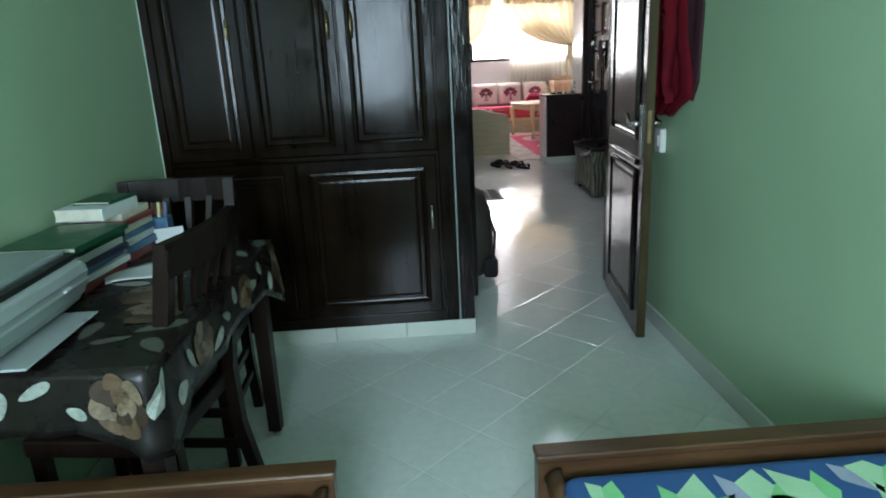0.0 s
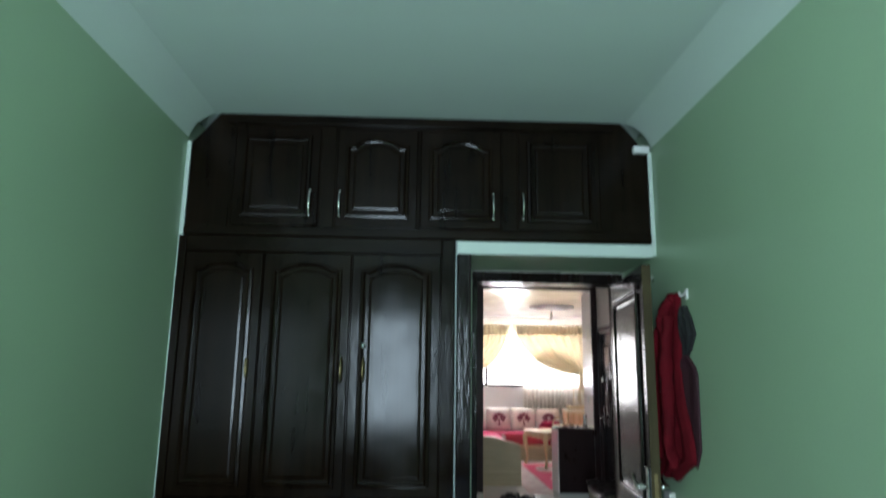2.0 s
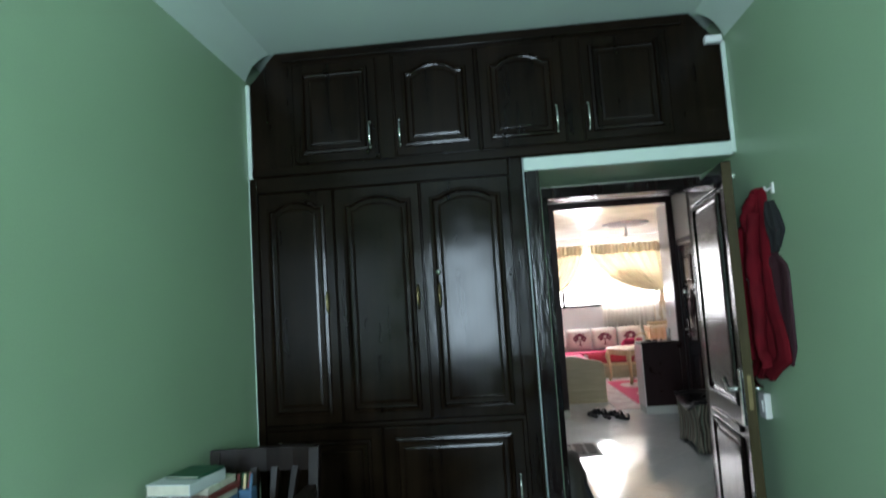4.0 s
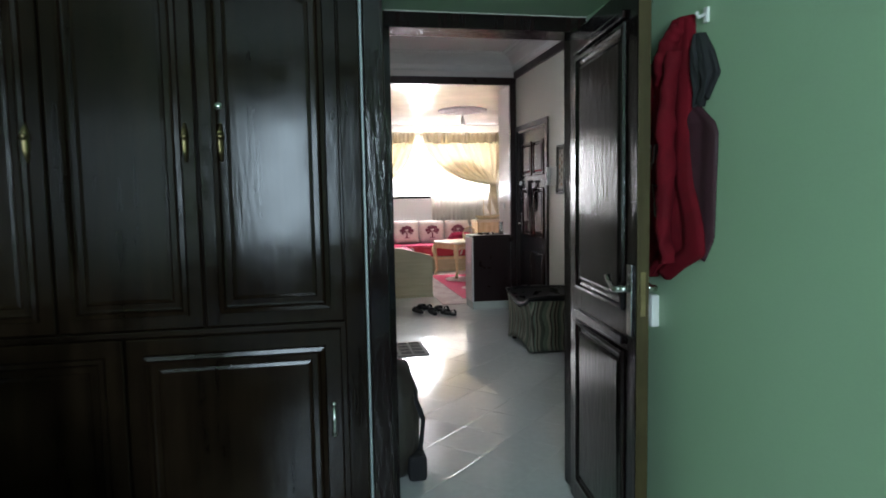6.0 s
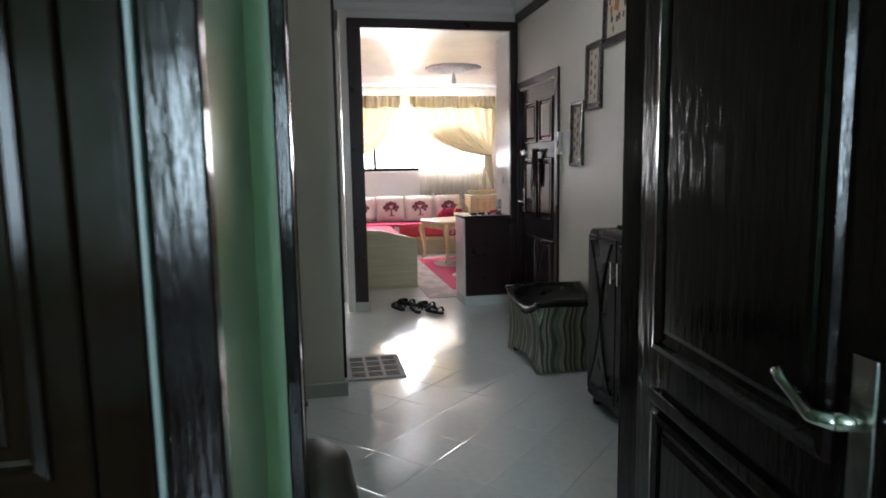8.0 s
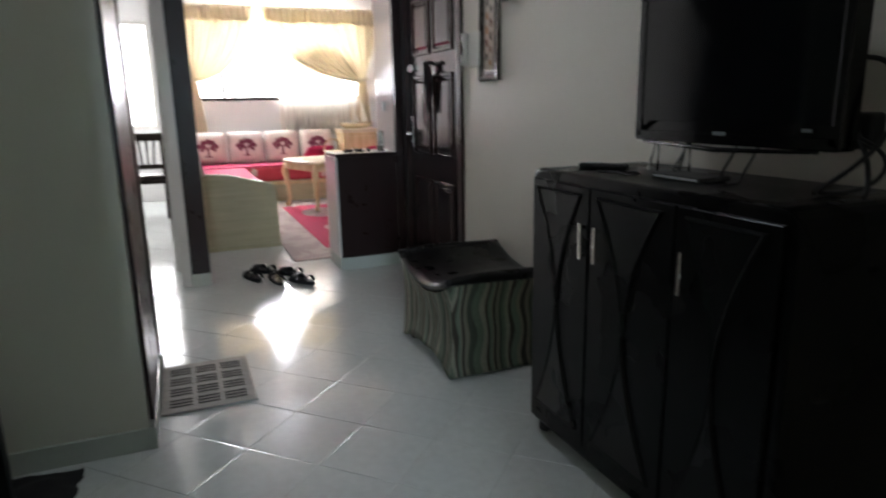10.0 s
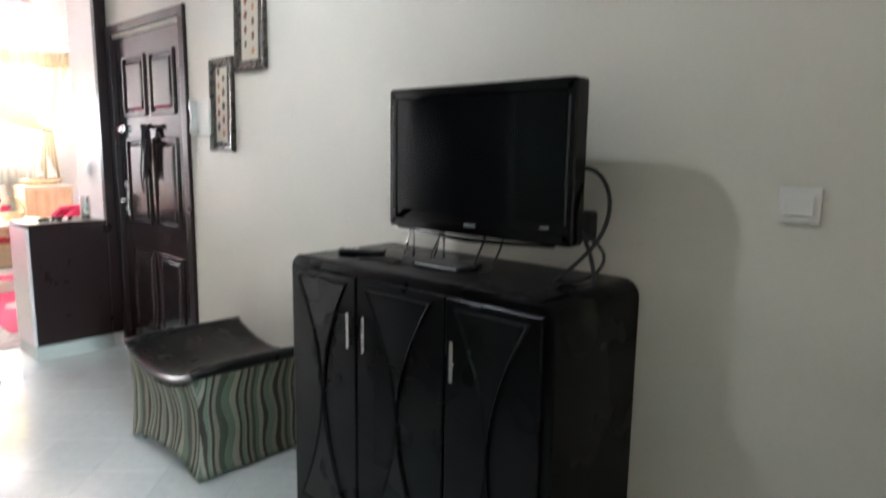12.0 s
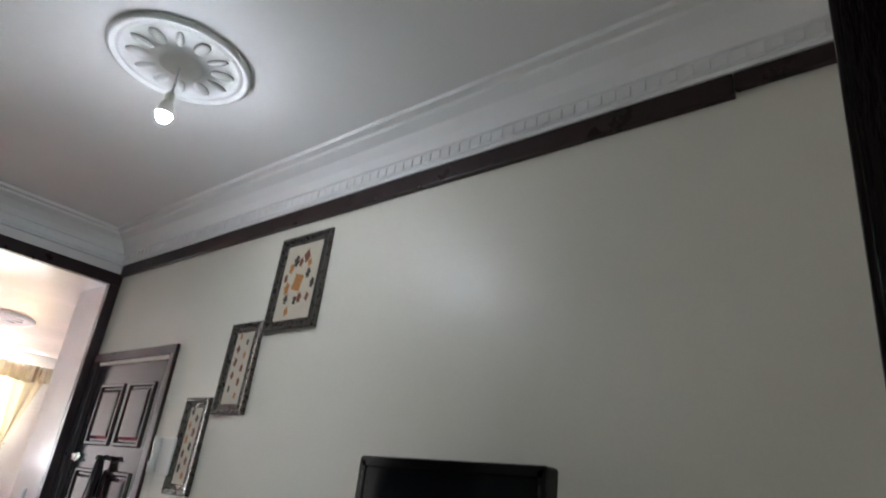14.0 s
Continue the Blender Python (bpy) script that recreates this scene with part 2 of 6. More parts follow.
M["seat_print"] = cells("red and white printed seat cloth", [(0, (0.58, 0.06, 0.09)), (0.55, (0.68, 0.55, 0.50)), (0.7, (0.55, 0.05, 0.08))], 10.0, 0.8)
M["rug"] = cells("crimson patterned rug", [(0, (0.50, 0.018, 0.085)), (0.72, (0.52, 0.022, 0.09)), (0.86, (0.66, 0.42, 0.42))], 3.2, 0.9, edge=(0.34, (0.50, 0.018, 0.085)))
M["rug_edge"] = cells("pale rug border", [(0, (0.55, 0.47, 0.43)), (0.6, (0.46, 0.36, 0.33))], 9.0, 0.9)


def stripes(name, scale):
    m, nt, p = nodes_of(name)
    v = coords(nt, (1, 1, 1), (0, 0, 0), False)
    sep = nt.nodes.new("ShaderNodeSeparateXYZ")
    link(nt, v, sep.inputs[0])
    along = maths(nt, 'ADD', sep.outputs[0], sep.outputs[1])
    wob = maths(nt, 'MULTIPLY', maths(nt, 'SINE', maths(nt, 'MULTIPLY', sep.outputs[2], 24.0)), 0.008)
    drift = maths(nt, 'MULTIPLY', maths(nt, 'SINE', maths(nt, 'MULTIPLY', along, 31.0)), 0.016)
    u = maths(nt, 'MULTIPLY', maths(nt, 'ADD', maths(nt, 'ADD', along, wob), drift), scale)
    fr = maths(nt, 'FRACT', u)
    c = ramp(nt, fr, [(0, (0.060, 0.047, 0.037)), (0.13, (0.27, 0.24, 0.18)), (0.27, (0.085, 0.095, 0.068)), (0.42, (0.17, 0.20, 0.145)), (0.56, (0.35, 0.32, 0.25)), (0.70, (0.070, 0.055, 0.042)), (0.80, (0.20, 0.24, 0.18)), (0.92, (0.30, 0.27, 0.20))], 'CONSTANT')
    c = mixc(nt, 1.0, c, ramp(nt, noise_of(nt, v, 120, 3), [(0.3, (0.75, 0.75, 0.75)), (0.7, (1, 1, 1))]), 'MULTIPLY')
    link(nt, c, p.inputs["Base Color"])
    p.inputs["Roughness"].default_value = 0.85
    return m


M["stripe"] = stripes("striped upholstery", 7.0)
m, nt, p = nodes_of("lit bulb")
p.inputs["Base Color"].default_value = (0.9, 0.9, 0.9, 1)
p.inputs["Emission Color"].default_value = (0.80, 0.88, 1.0, 1)
p.inputs["Emission Strength"].default_value = 600.0
M["bulb"] = m
M["tile"] = tile_material("glazed pale floor tile", (0.66, 0.68, 0.66), 0.09)
M["bare_edge"] = wood("bare wood of the door edge", (0.034, 0.025, 0.010), (0.065, 0.048, 0.020), 0.5, 2, 0.15, 0.0, 0.2, 0.0, 0.15)

m, nt, p = nodes_of("overcast glare")
p.inputs["Base Color"].default_value = (0, 0, 0, 1)
p.inputs["Emission Color"].default_value = (1.0, 0.955, 0.97, 1)
p.inputs["Emission Strength"].default_value = 9.0
M["glare"] = m

# ---------------------------------------------------------------- mesh helpers
def part(name, bm, material, parent=None, label="", smooth=False, m=None):
    """Link a bmesh as ONE mesh object under a thing or a part."""
    bmesh.ops.recalc_face_normals(bm, faces=bm.faces)
    me = bpy.data.meshes.new(name)
    bm.to_mesh(me)
    bm.free()
    me.materials.append(material)
    if smooth:
        me.shade_smooth()
    ob = new(name, me)
    if parent is not None:
        ob.parent = parent
    if m is not None:
        ob.matrix_basis = m
    if label:
        ob["label"] = label
    return ob


def thing(name, label, category, m=None, group=""):
    ob = new(name)
    ob.empty_display_size = 0.1
    if m is not None:
        ob.matrix_basis = m
    return tagged(ob, label, category, group)


def add_box(bm, x0, x1, y0, y1, z0, z1, bev=0.0, seg=2):
    r = bmesh.ops.create_cube(bm, size=1.0)
    vs = r["verts"]
    for v in vs:
        v.co = Vector(((x0 + x1) / 2 + v.co.x * (x1 - x0), (y0 + y1) / 2 + v.co.y * (y1 - y0), (z0 + z1) / 2 + v.co.z * (z1 - z0)))
    if bev:
        es = list({e for v in vs for e in v.link_edges})
        bmesh.ops.bevel(bm, geom=es, offset=bev, segments=seg, affect='EDGES', profile=0.5)
    return bm


def box(name, x0, x1, y0, y1, z0, z1, material, parent=None, bev=0.004, label="", m=None, seg=2):
    bm = bmesh.new()
    add_box(bm, x0, x1, y0, y1, z0, z1, bev, seg)
    return part(name, bm, material, parent, label, m=m)


def lathe(bm, rings, n=20, cx=0.0, cy=0.0):
    """A turned shape: rings of (radius, z) from bottom to top."""
    loops = []
    for r, z in rings:
        loops.append([bm.verts.new((cx + r * math.cos(2 * math.pi * i / n), cy + r * math.sin(2 * math.pi * i / n), z)) for i in range(n)])
    for a, b in zip(loops, loops[1:]):
        for i in range(n):
            bm.faces.new((a[i], a[(i + 1) % n], b[(i + 1) % n], b[i]))
    bm.faces.new(loops[0][::-1])
    bm.faces.new(loops[-1])
    return bm


def tube(bm, pts, radius, n=8, squash=1.0):
    """A rod along a line of points; radius may be one number or one per point."""
    pts = [Vector(p) for p in pts]
    rs = radius if isinstance(radius, (list, tuple)) else [radius] * len(pts)
    loops = []
    side = None
    for i, p in enumerate(pts):
        d = (pts[min(i + 1, len(pts) - 1)] - pts[max(i - 1, 0)]).normalized()
        if side is None:
            side = d.orthogonal().normalized()
        side = (side - d * side.dot(d)).normalized()
        up = d.cross(side)
        loops.append([bm.verts.new(p + (side * math.cos(2 * math.pi * k / n) + up * math.sin(2 * math.pi * k / n) * squash) * rs[i]) for k in range(n)])
    for a, b in zip(loops, loops[1:]):
        for k in range(n):
            bm.faces.new((a[k], a[(k + 1) % n], b[(k + 1) % n], b[k]))
    bm.faces.new(loops[0][::-1])
    bm.faces.new(loops[-1])
    return bm


def offset_loop(pts, d):
    """A counter-clockwise outline moved inwards by d."""
    n, out = len(pts), []
    for i in range(n):
        p, q, r = Vector(pts[i - 1]), Vector(pts[i]), Vector(pts[(i + 1) % n])
        a, b = (q - p).normalized(), (r - q).normalized()
        na, nb = Vector((-a.y, a.x)), Vector((-b.y, b.x))
        k = na + nb
        k = k / max(k.dot(na), 0.3)
        out.append(q + k * d)
    return out


def carved(bm, outline, profile, m, back=None):
    """A panel: the outline repeated at each (inset, height) of the profile, capped. m takes (u, v, height) to place."""
    loops = []
    for inset, h in profile:
        loops.append([bm.verts.new(m @ Vector((q.x, q.y, h))) for q in offset_loop(outline, inset)])
    for a, b in zip(loops, loops[1:]):
        for i in range(len(a)):
            bm.faces.new((a[i], a[(i + 1) % len(a)], b[(i + 1) % len(a)], b[i]))
    bm.faces.new(loops[-1])
    if back is not None:
        bm.faces.new(loops[0][::-1])
    return bm


def arched(u0, u1, v0, v1, rise=0.0, n=10):
    """A rectangle whose top is bowed up by rise; counter-clockwise."""
    pts = [(u0, v0), (u1, v0), (u1, v1)]
    if rise:
        s = (u1 - u0) * 0.13
        pts = [(u0, v0), (u1, v0), (u1, v1 - rise)]
        for i in range(n + 1):
            f = i / n
            u = u1 - s - (u1 - u0 - 2 * s) * f
            pts.append((u, v1 - rise + rise * math.sin(math.pi * f) ** 0.7 + 0.002))
        pts.append((u0, v1 - rise))
    else:
        pts.append((u0, v1))
    return [Vector(p) for p in pts]


FRONT = Matrix(((1, 0, 0, 0), (0, 0, -1, 0), (0, 1, 0, 0), (0, 0, 0, 1)))   # u to x, v to z, height to -y
EAST = Matrix(((0, 0, -1, 0), (-1, 0, 0, 0), (0, 1, 0, 0), (0, 0, 0, 1)))   # seen from the west: u to -y, v to z, height to -x


def slab_with_hole(bm, axis, at, thick, a0, a1, z0, z1, holes):
    """A wall across `axis` ('x' or 'y') from at to at+thick, spanning a0..a1, z0..z1, with rectangular holes (a0, a1, z0, z1)."""
    cuts_a = sorted({a0, a1, *[h[0] for h in holes], *[h[1] for h in holes]})
    cuts_z = sorted({z0, z1, *[h[2] for h in holes], *[h[3] for h in holes]})
    cuts_a = [c for c in cuts_a if a0 <= c <= a1]
    cuts_z = [c for c in cuts_z if z0 <= c <= z1]
    solid = {}
    for i in range(len(cuts_a) - 1):
        for j in range(len(cuts_z) - 1):
            ca, cz = (cuts_a[i] + cuts_a[i + 1]) / 2, (cuts_z[j] + cuts_z[j + 1]) / 2
            solid[i, j] = not any(h[0] < ca < h[1] and h[2] < cz < h[3] for h in holes)
    made = {}

    def vert(i, j, k):
        if (i, j, k) not in made:
            w = at + thick * k
            made[i, j, k] = bm.verts.new((w, cuts_a[i], cuts_z[j]) if axis == 'x' else (cuts_a[i], w, cuts_z[j]))
        return made[i, j, k]

    for (i, j), full in solid.items():
        if not full:
            continue
        for k in (0, 1):
            bm.faces.new((vert(i, j, k), vert(i + 1, j, k), vert(i + 1, j + 1, k), vert(i, j + 1, k)))
        for di, dj, e in ((-1, 0, ((0, 0), (0, 1))), (1, 0, ((1, 0), (1, 1))), (0, -1, ((0, 0), (1, 0))), (0, 1, ((0, 1), (1, 1)))):
            if not solid.get((i + di, j + dj), False):
                (p, q), (r, s) = e
                bm.faces.new((vert(i + p, j + q, 0), vert(i + r, j + s, 0), vert(i + r, j + s, 1), vert(i + p, j + q, 1)))
    return bm


def wall(name, axis, at, thick, a0, a1, z0, z1, material, holes=(), label=""):
    bm = bmesh.new()
    slab_with_hole(bm, axis, at, thick, a0, a1, z0, z1, holes)
    return tagged(part(name, bm, material), label, "wall", kind="structure")


def structure(ob, label, category):
    return tagged(ob, label, category, kind="structure")

# ---------------------------------------------------------------- plan (metres)
BL, BR, BY0 = -0.14, 2.17, 0.0          # bedroom side walls and back wall
WY = 4.77                               # wardrobe front
DY = 5.30                               # bedroom door frame
HY0 = 5.43                              # hall's near wall
HX = 3.29                               # hall's long wall
AY = 9.93                               # front of the arch to the living room
LY1 = 14.6                              # far wall of the living room
BZ, HZ, LZ = 2.75, 2.92, 2.66           # ceilings

M["cushion_cream"] = surface("cream cushion cloth", (0.66, 0.60, 0.53), 0.8, 0.12, 9, 200, 0.2)
M["plum"] = surface("plum printed cloth", (0.16, 0.035, 0.06), 0.8, 0.25, 30, 200, 0.15)
M["valance"] = cloth_lit("thin gold valance cloth", (0.90, 0.85, 0.72), 0.62)

# ---------------------------------------------------------------- structure
floor = structure(box("floor", -1.6, 5.4, -0.2, 14.8, -0.2, -0.0022, M["grout"], bev=0), "pale glazed tiles laid diagonally with grey joints", "floor")
wall("wall_bedroom_left", 'x', BL - 0.15, 0.15, -0.15, HY0, 0, 2.95, M["green"], label="green painted bedroom wall")
wall("wall_bedroom_right", 'x', BR, 0.14, -0.15, DY, 0, 2.95, M["green"], label="green painted bedroom wall")
wall("wall_bedroom_back", 'y', -0.15, 0.15, BL, BR, 0, 2.95, M["green"], [(0.30, 1.10, 0.90, 2.16)], label="green wall with a window")
wall("wall_bedroom_door", 'y', DY, HY0 - DY, BL, HX, 0, 2.95, M["cream"], [(1.315, 2.15, -1, 2.05)], label="wall with the bedroom doorway")
structure(box("ceiling_bedroom", BL, BR, 0, DY, BZ, 2.95, M["bed_ceiling"], bev=0), "pale painted bedroom ceiling", "ceiling")
for sgn, x in ((1, BL), (-1, BR)):
    bm = bmesh.new()
    sec = [(0.125 * q / 8 - 0.018 * math.sin(math.pi * q / 8), BZ - 0.13 + 0.129 * q / 8 + 0.018 * math.sin(math.pi * q / 8)) for q in range(9)]
    sec[0], sec[-1] = (0.0, BZ - 0.13), (0.125, BZ - 0.001)
    rows = [[bm.verts.new((x + sgn * u, y, v)) for u, v in sec] for y in (0.0, WY - 0.001)]
    for i in range(8):
        bm.faces.new((rows[0][i], rows[0][i + 1], rows[1][i + 1], rows[1][i]))
    structure(part("trim_cove", bm, M["bed_ceiling"], smooth=True), "pale plaster cove along the ceiling", "cove")

wall("wall_hall_long", 'x', HX, 0.15, DY, AY + 0.47, 0, 2.98, M["cream"], [(8.89, 9.84, -1, 2.03)], label="cream hall wall with the front door")
wall("wall_hall_alcove", 'x', 0.20, 0.12, HY0, 7.68, 0, 2.98, M["cream"], label="cream hall wall")
wall("wall_hall_block", 'y', 7.68, 0.14, 0.20, 1.500, 0, 2.98, M["cream"], label="cream wall end beside the doormat")
wall("wall_hall_left", 'x', 1.38, 0.12, 7.82, AY, 0, 2.98, M["cream"], [(8.50, AY, -1, 2.10)], label="cream wall with a side doorway")
structure(box("ceiling_hall", 0.32, HX, HY0, AY, HZ, 2.98, M["white"], bev=0), "white hall ceiling", "ceiling")
wall("wall_arch", 'y', AY, 0.47, 1.635, HX, 0, 2.98, M["gloss_white"], [(1.82, 3.216, -1, 2.59)], label="glossy white archway to the living room")
wall("wall_living_left", 'x', 1.60, 0.06, AY + 0.47, LY1, 0, 2.98, M["white"], label="white living room wall")
wall("wall_living_right", 'x', 5.2, 0.15, AY + 0.3, LY1, 0, 2.98, M["white"], label="white living room wall")
wall("wall_living_near", 'y', AY + 0.3, 0.15, HX + 0.15, 5.2, 0, 2.98, M["white"], label="white living room wall")
wall("wall_living_back", 'y', LY1, 0.2, 1.6, 5.35, 0, 2.98, M["white"], [(1.95, 4.30, 1.29, 2.47)], label="white wall with the wide bright window")
structure(box("ceiling_living", 1.62, 5.2, AY + 0.47, LY1, LZ, 2.98, M["gloss_white"], bev=0), "glossy white living room ceiling", "ceiling")
wall("wall_side_left", 'x', -1.2, 0.12, 7.82, LY1, 0, 2.98, M["white"], label="white side room wall")
wall("wall_side_back", 'y', LY1, 0.2, -1.2, 1.598, 0, 2.98, M["white"], [(0.2, 1.50, 0.95, 2.3)], label="white wall with a bright window")
wall("wall_side_near", 'y', 7.70, 0.12, -1.2, 0.20, 0, 2.98, M["white"], label="white side room wall")
structure(box("ceiling_side", -1.08, 1.38, 7.82, LY1, 2.7, 2.98, M["white"], bev=0), "white side room ceiling", "ceiling")
structure(box("ceiling_side_end", 1.38, 1.60, AY, LY1, 2.7, 2.98, M["white"], bev=0), "white side room ceiling", "ceiling")

for nm, x0, x1, y, z0, z1 in (("backdrop_living", -4.0, 8.0, 17.5, -1.0, 5.0),):
    structure(box(nm, x0, x1, y, y + 0.02, z0, z1, M["glare"], bev=0), "bright hazy daylight outside the window", "backdrop")

# ---------------------------------------------------------------- wardrobe
PANEL = [(0, 0.0), (0.004, 0.010), (0.016, 0.012), (0.022, 0.002), (0.040, -0.004), (0.046, 0.004), (0.056, 0.006)]


def panel_door(name, parent, u0, u1, v0, v1, y, rise=0.0, stile=0.034, material=None, m=None, label="", thick=0.022):
    """A framed door leaf on the plane y facing -y, with one carved panel."""
    bm = bmesh.new()
    place = Matrix.Translation((0, y, 0)) @ FRONT
    outer = arched(u0, u1, v0, v1)
    inner = arched(u0 + stile, u1 - stile, v0 + stile, v1 - stile, rise)
    # leaf edge
    carved(bm, outer, [(0, 0.0), (0, thick - 0.004), (0.004, thick)], place, back=True)
    carved(bm, inner, [(a, thick + h) for a, h in PANEL], place)
    return part(name, bm, material or M["wardrobe"], parent, label, m=m)


def bail_handle(parent, x, y, z, h=0.10, material=None):
    """A small curved pull with two rosettes, facing -y."""
    bm = bmesh.new()
    tube(bm, [(x, y, z - h / 2), (x, y - 0.022, z - h * 0.36), (x, y - 0.026, z), (x, y - 0.022, z + h * 0.36), (x, y, z + h / 2)], [0.006, 0.0045, 0.0065, 0.0045, 0.006], 8)
    for s in (-1, 1):
        bmesh.ops.create_uvsphere(bm, u_segments=10, v_segments=6, radius=0.009, matrix=Matrix.Translation((x, y - 0.003, z + s * h / 2)))
    return part("handle", bm, material or M["brass"], parent, "old metal pull", smooth=True)


def key_plate(parent, x, y, z):
    bm = bmesh.new()
    tube(bm, [(x, y - 0.002, z - 0.055), (x, y - 0.005, z - 0.02), (x, y - 0.005, z + 0.03), (x, y - 0.002, z + 0.06)], [0.005, 0.011, 0.012, 0.004], 8, 0.5)
    bmesh.ops.create_uvsphere(bm, u_segments=10, v_segments=6, radius=0.010, matrix=Matrix.Translation((x, y - 0.018, z + 0.02)))
    tube(bm, [(x, y - 0.004, z + 0.02), (x, y - 0.018, z + 0.02)], 0.005, 8)
    return part("handle", bm, M["brass"], parent, "old brass pull with a key plate", smooth=True)


wardrobe = thing("wardrobe", "dark varnished wooden built-in wardrobe with three arched doors", "wardrobe", pose(0, WY, 0))
W0, W1 = BL + 0.005, 1.187
box("carcass", W0, W1 - 0.002, 0.012, DY - WY - 0.005, 0.08, 2.125, M["wardrobe"], wardrobe, 0.002)
for u0, u1 in ((W0, -0.098), (1.120, 1.184)):
    box("stile", u0, u1, -0.012, 0.012, 0.08, 2.125, M["wardrobe"], wardrobe)
box("top_rail", -0.098, 1.120, -0.012, 0.012, 2.05, 2.125, M["wardrobe_h"], wardrobe)
box("mid_rail", -0.098, 1.120, -0.014, 0.012, 0.916, 0.936, M["wardrobe_h"], wardrobe)
box("bottom_rail", -0.098, 1.120, -0.012, 0.012, 0.08, 0.135, M["wardrobe_h"], wardrobe)
for i, (u0, u1) in enumerate(((-0.094, 0.272), (0.278, 0.690), (0.696, 1.116))):
    d = panel_door("door", wardrobe, u0, u1, 0.939, 2.045, 0.008, 0.034, 0.040)
    key_plate(d, (0.229, 0.662, 0.764)[i], -0.016, 1.50)
for u0, u1 in ((-0.094, 0.452), (0.458, 1.104)):
    d = panel_door("lower_door", wardrobe, u0, u1, 0.138, 0.913, 0.008, 0.0, 0.050)
    if u0 > 0.3:
        bail_handle(d, u1 - 0.030, -0.016, 0.62, 0.10, M["chrome"])
box("metal_strip", 1.187, 1.195, -0.014, 0.010, 0.08, 2.12, M["printer_lid"], wardrobe, 0.002, "pale edging strip")
box("pilaster", 1.198, 1.264, -0.006, 0.04, 0.08, 2.062, M["door"], wardrobe, 0.004, "glossy dark pilaster")
bm = bmesh.new()
tube(bm, [(0.762, -0.02, 1.61), (0.762, -0.034, 1.61)], 0.012, 10)
part("knob", bm, M["chrome"], wardrobe, "small round metal knob", smooth=True)

plinth = thing("wardrobe_plinth", "pale tiled plinth under the wardrobe", "plinth", pose(0, WY, 0))
for i in range(4):
    a = W0 + (1.268 - W0) * i / 4
    box("tile", a + 0.0015, a + (1.268 - W0) / 4 - 0.0015, -0.005, 0.03, 0, 0.078, M["baseboard"], plinth, 0.002)

# top cupboards run over the doorway, their upper corners cut by the coves
top = thing("top_cupboard", "dark wooden cupboards with small arched doors over wardrobe and doorway", "cupboard", pose(0, WY, 0))
T0, T1 = BL + 0.022, BR - 0.022
bm = bmesh.new()
carved(bm, [Vector(p) for p in ((T0, 2.128), (T1, 2.128), (T1, 2.60), (T1 - 0.03, 2.63), (T1 - 0.11, BZ - 0.02), (T1 - 0.13, BZ), (T0 + 0.13, BZ), (T0 + 0.11, BZ - 0.02), (T0 + 0.03, 2.63), (T0, 2.60))],
       [(0, -0.58), (0, 0.0), (0.004, 0.004)], FRONT, back=True)
part("carcass", bm, M["wardrobe"], top)
box("cornice_rail", T0 + 0.17, T1 - 0.17, -0.022, 0.0, BZ - 0.055, BZ - 0.012, M["wardrobe_h"], top)
box("lower_rail", T0, T1, -0.014, 0.0, 2.13, 2.172, M["wardrobe_h"], top)
for i, (u0, u1) in enumerate(((0.10, 0.515), (0.60, 0.995), (1.012, 1.408), (1.495, 1.90))):
    d = panel_door("door", top, u0, u1, 2.178, 2.675, 0.0, 0.04 if i in (1, 2) else 0.0, 0.04, thick=0.018)
    bail_handle(d, (u1 - 0.040) if i in (0, 2) else (u0 + 0.020), -0.019, 2.292, 0.12, M["chrome"])
for u0, u1 in ((0.522, 0.592), (0.998, 1.009), (1.415, 1.488)):
    box("stile", u0, u1, -0.012, 0.0, 2.172, 2.69, M["wardrobe"], top)

# pale edging between the cupboards and the walls, and over the doorway
structure(box("trim_left", BL, BL + 0.02, WY - 0.008, WY + 0.03, 0.5, 2.60, M["bed_ceiling"], bev=0.003), "pale painted edging strip", "trim")
structure(box("trim_right", BR - 0.02, BR, WY - 0.008, WY + 0.03, 2.067, 2.60, M["bed_ceiling"], bev=0.003), "pale painted edging strip", "trim")
structure(box("trim_lintel", 1.195, BR - 0.02, WY - 0.010, WY + 0.03, 2.058, 2.120, M["bed_ceiling"], bev=0.003), "pale green painted strip over the doorway", "trim")
structure(box("trim_soffit", 1.268, BR, WY + 0.03, DY, 2.067, 2.11, M["green"], bev=0), "green painted soffit", "soffit")
structure(box("trim_niche", 1.230, 1.262, WY + 0.042, DY - 0.004, 0, 2.066, M["green"], bev=0.002), "green painted side of the doorway niche", "wall")
structure(box("trim_reveal", 1.220, 1.309, DY - 0.004, DY - 0.0005, 0, 2.066, M["green"], bev=0), "green painted strip beside the door frame", "wall")
bm = bmesh.new()
add_box(bm, BR - 0.10, BR - 0.02, WY - 0.04, WY - 0.006, 2.585, 2.62, 0.006)
structure(part("trim_patch", bm, M["white"]), "white plaster dab on the cupboard end", "trim")

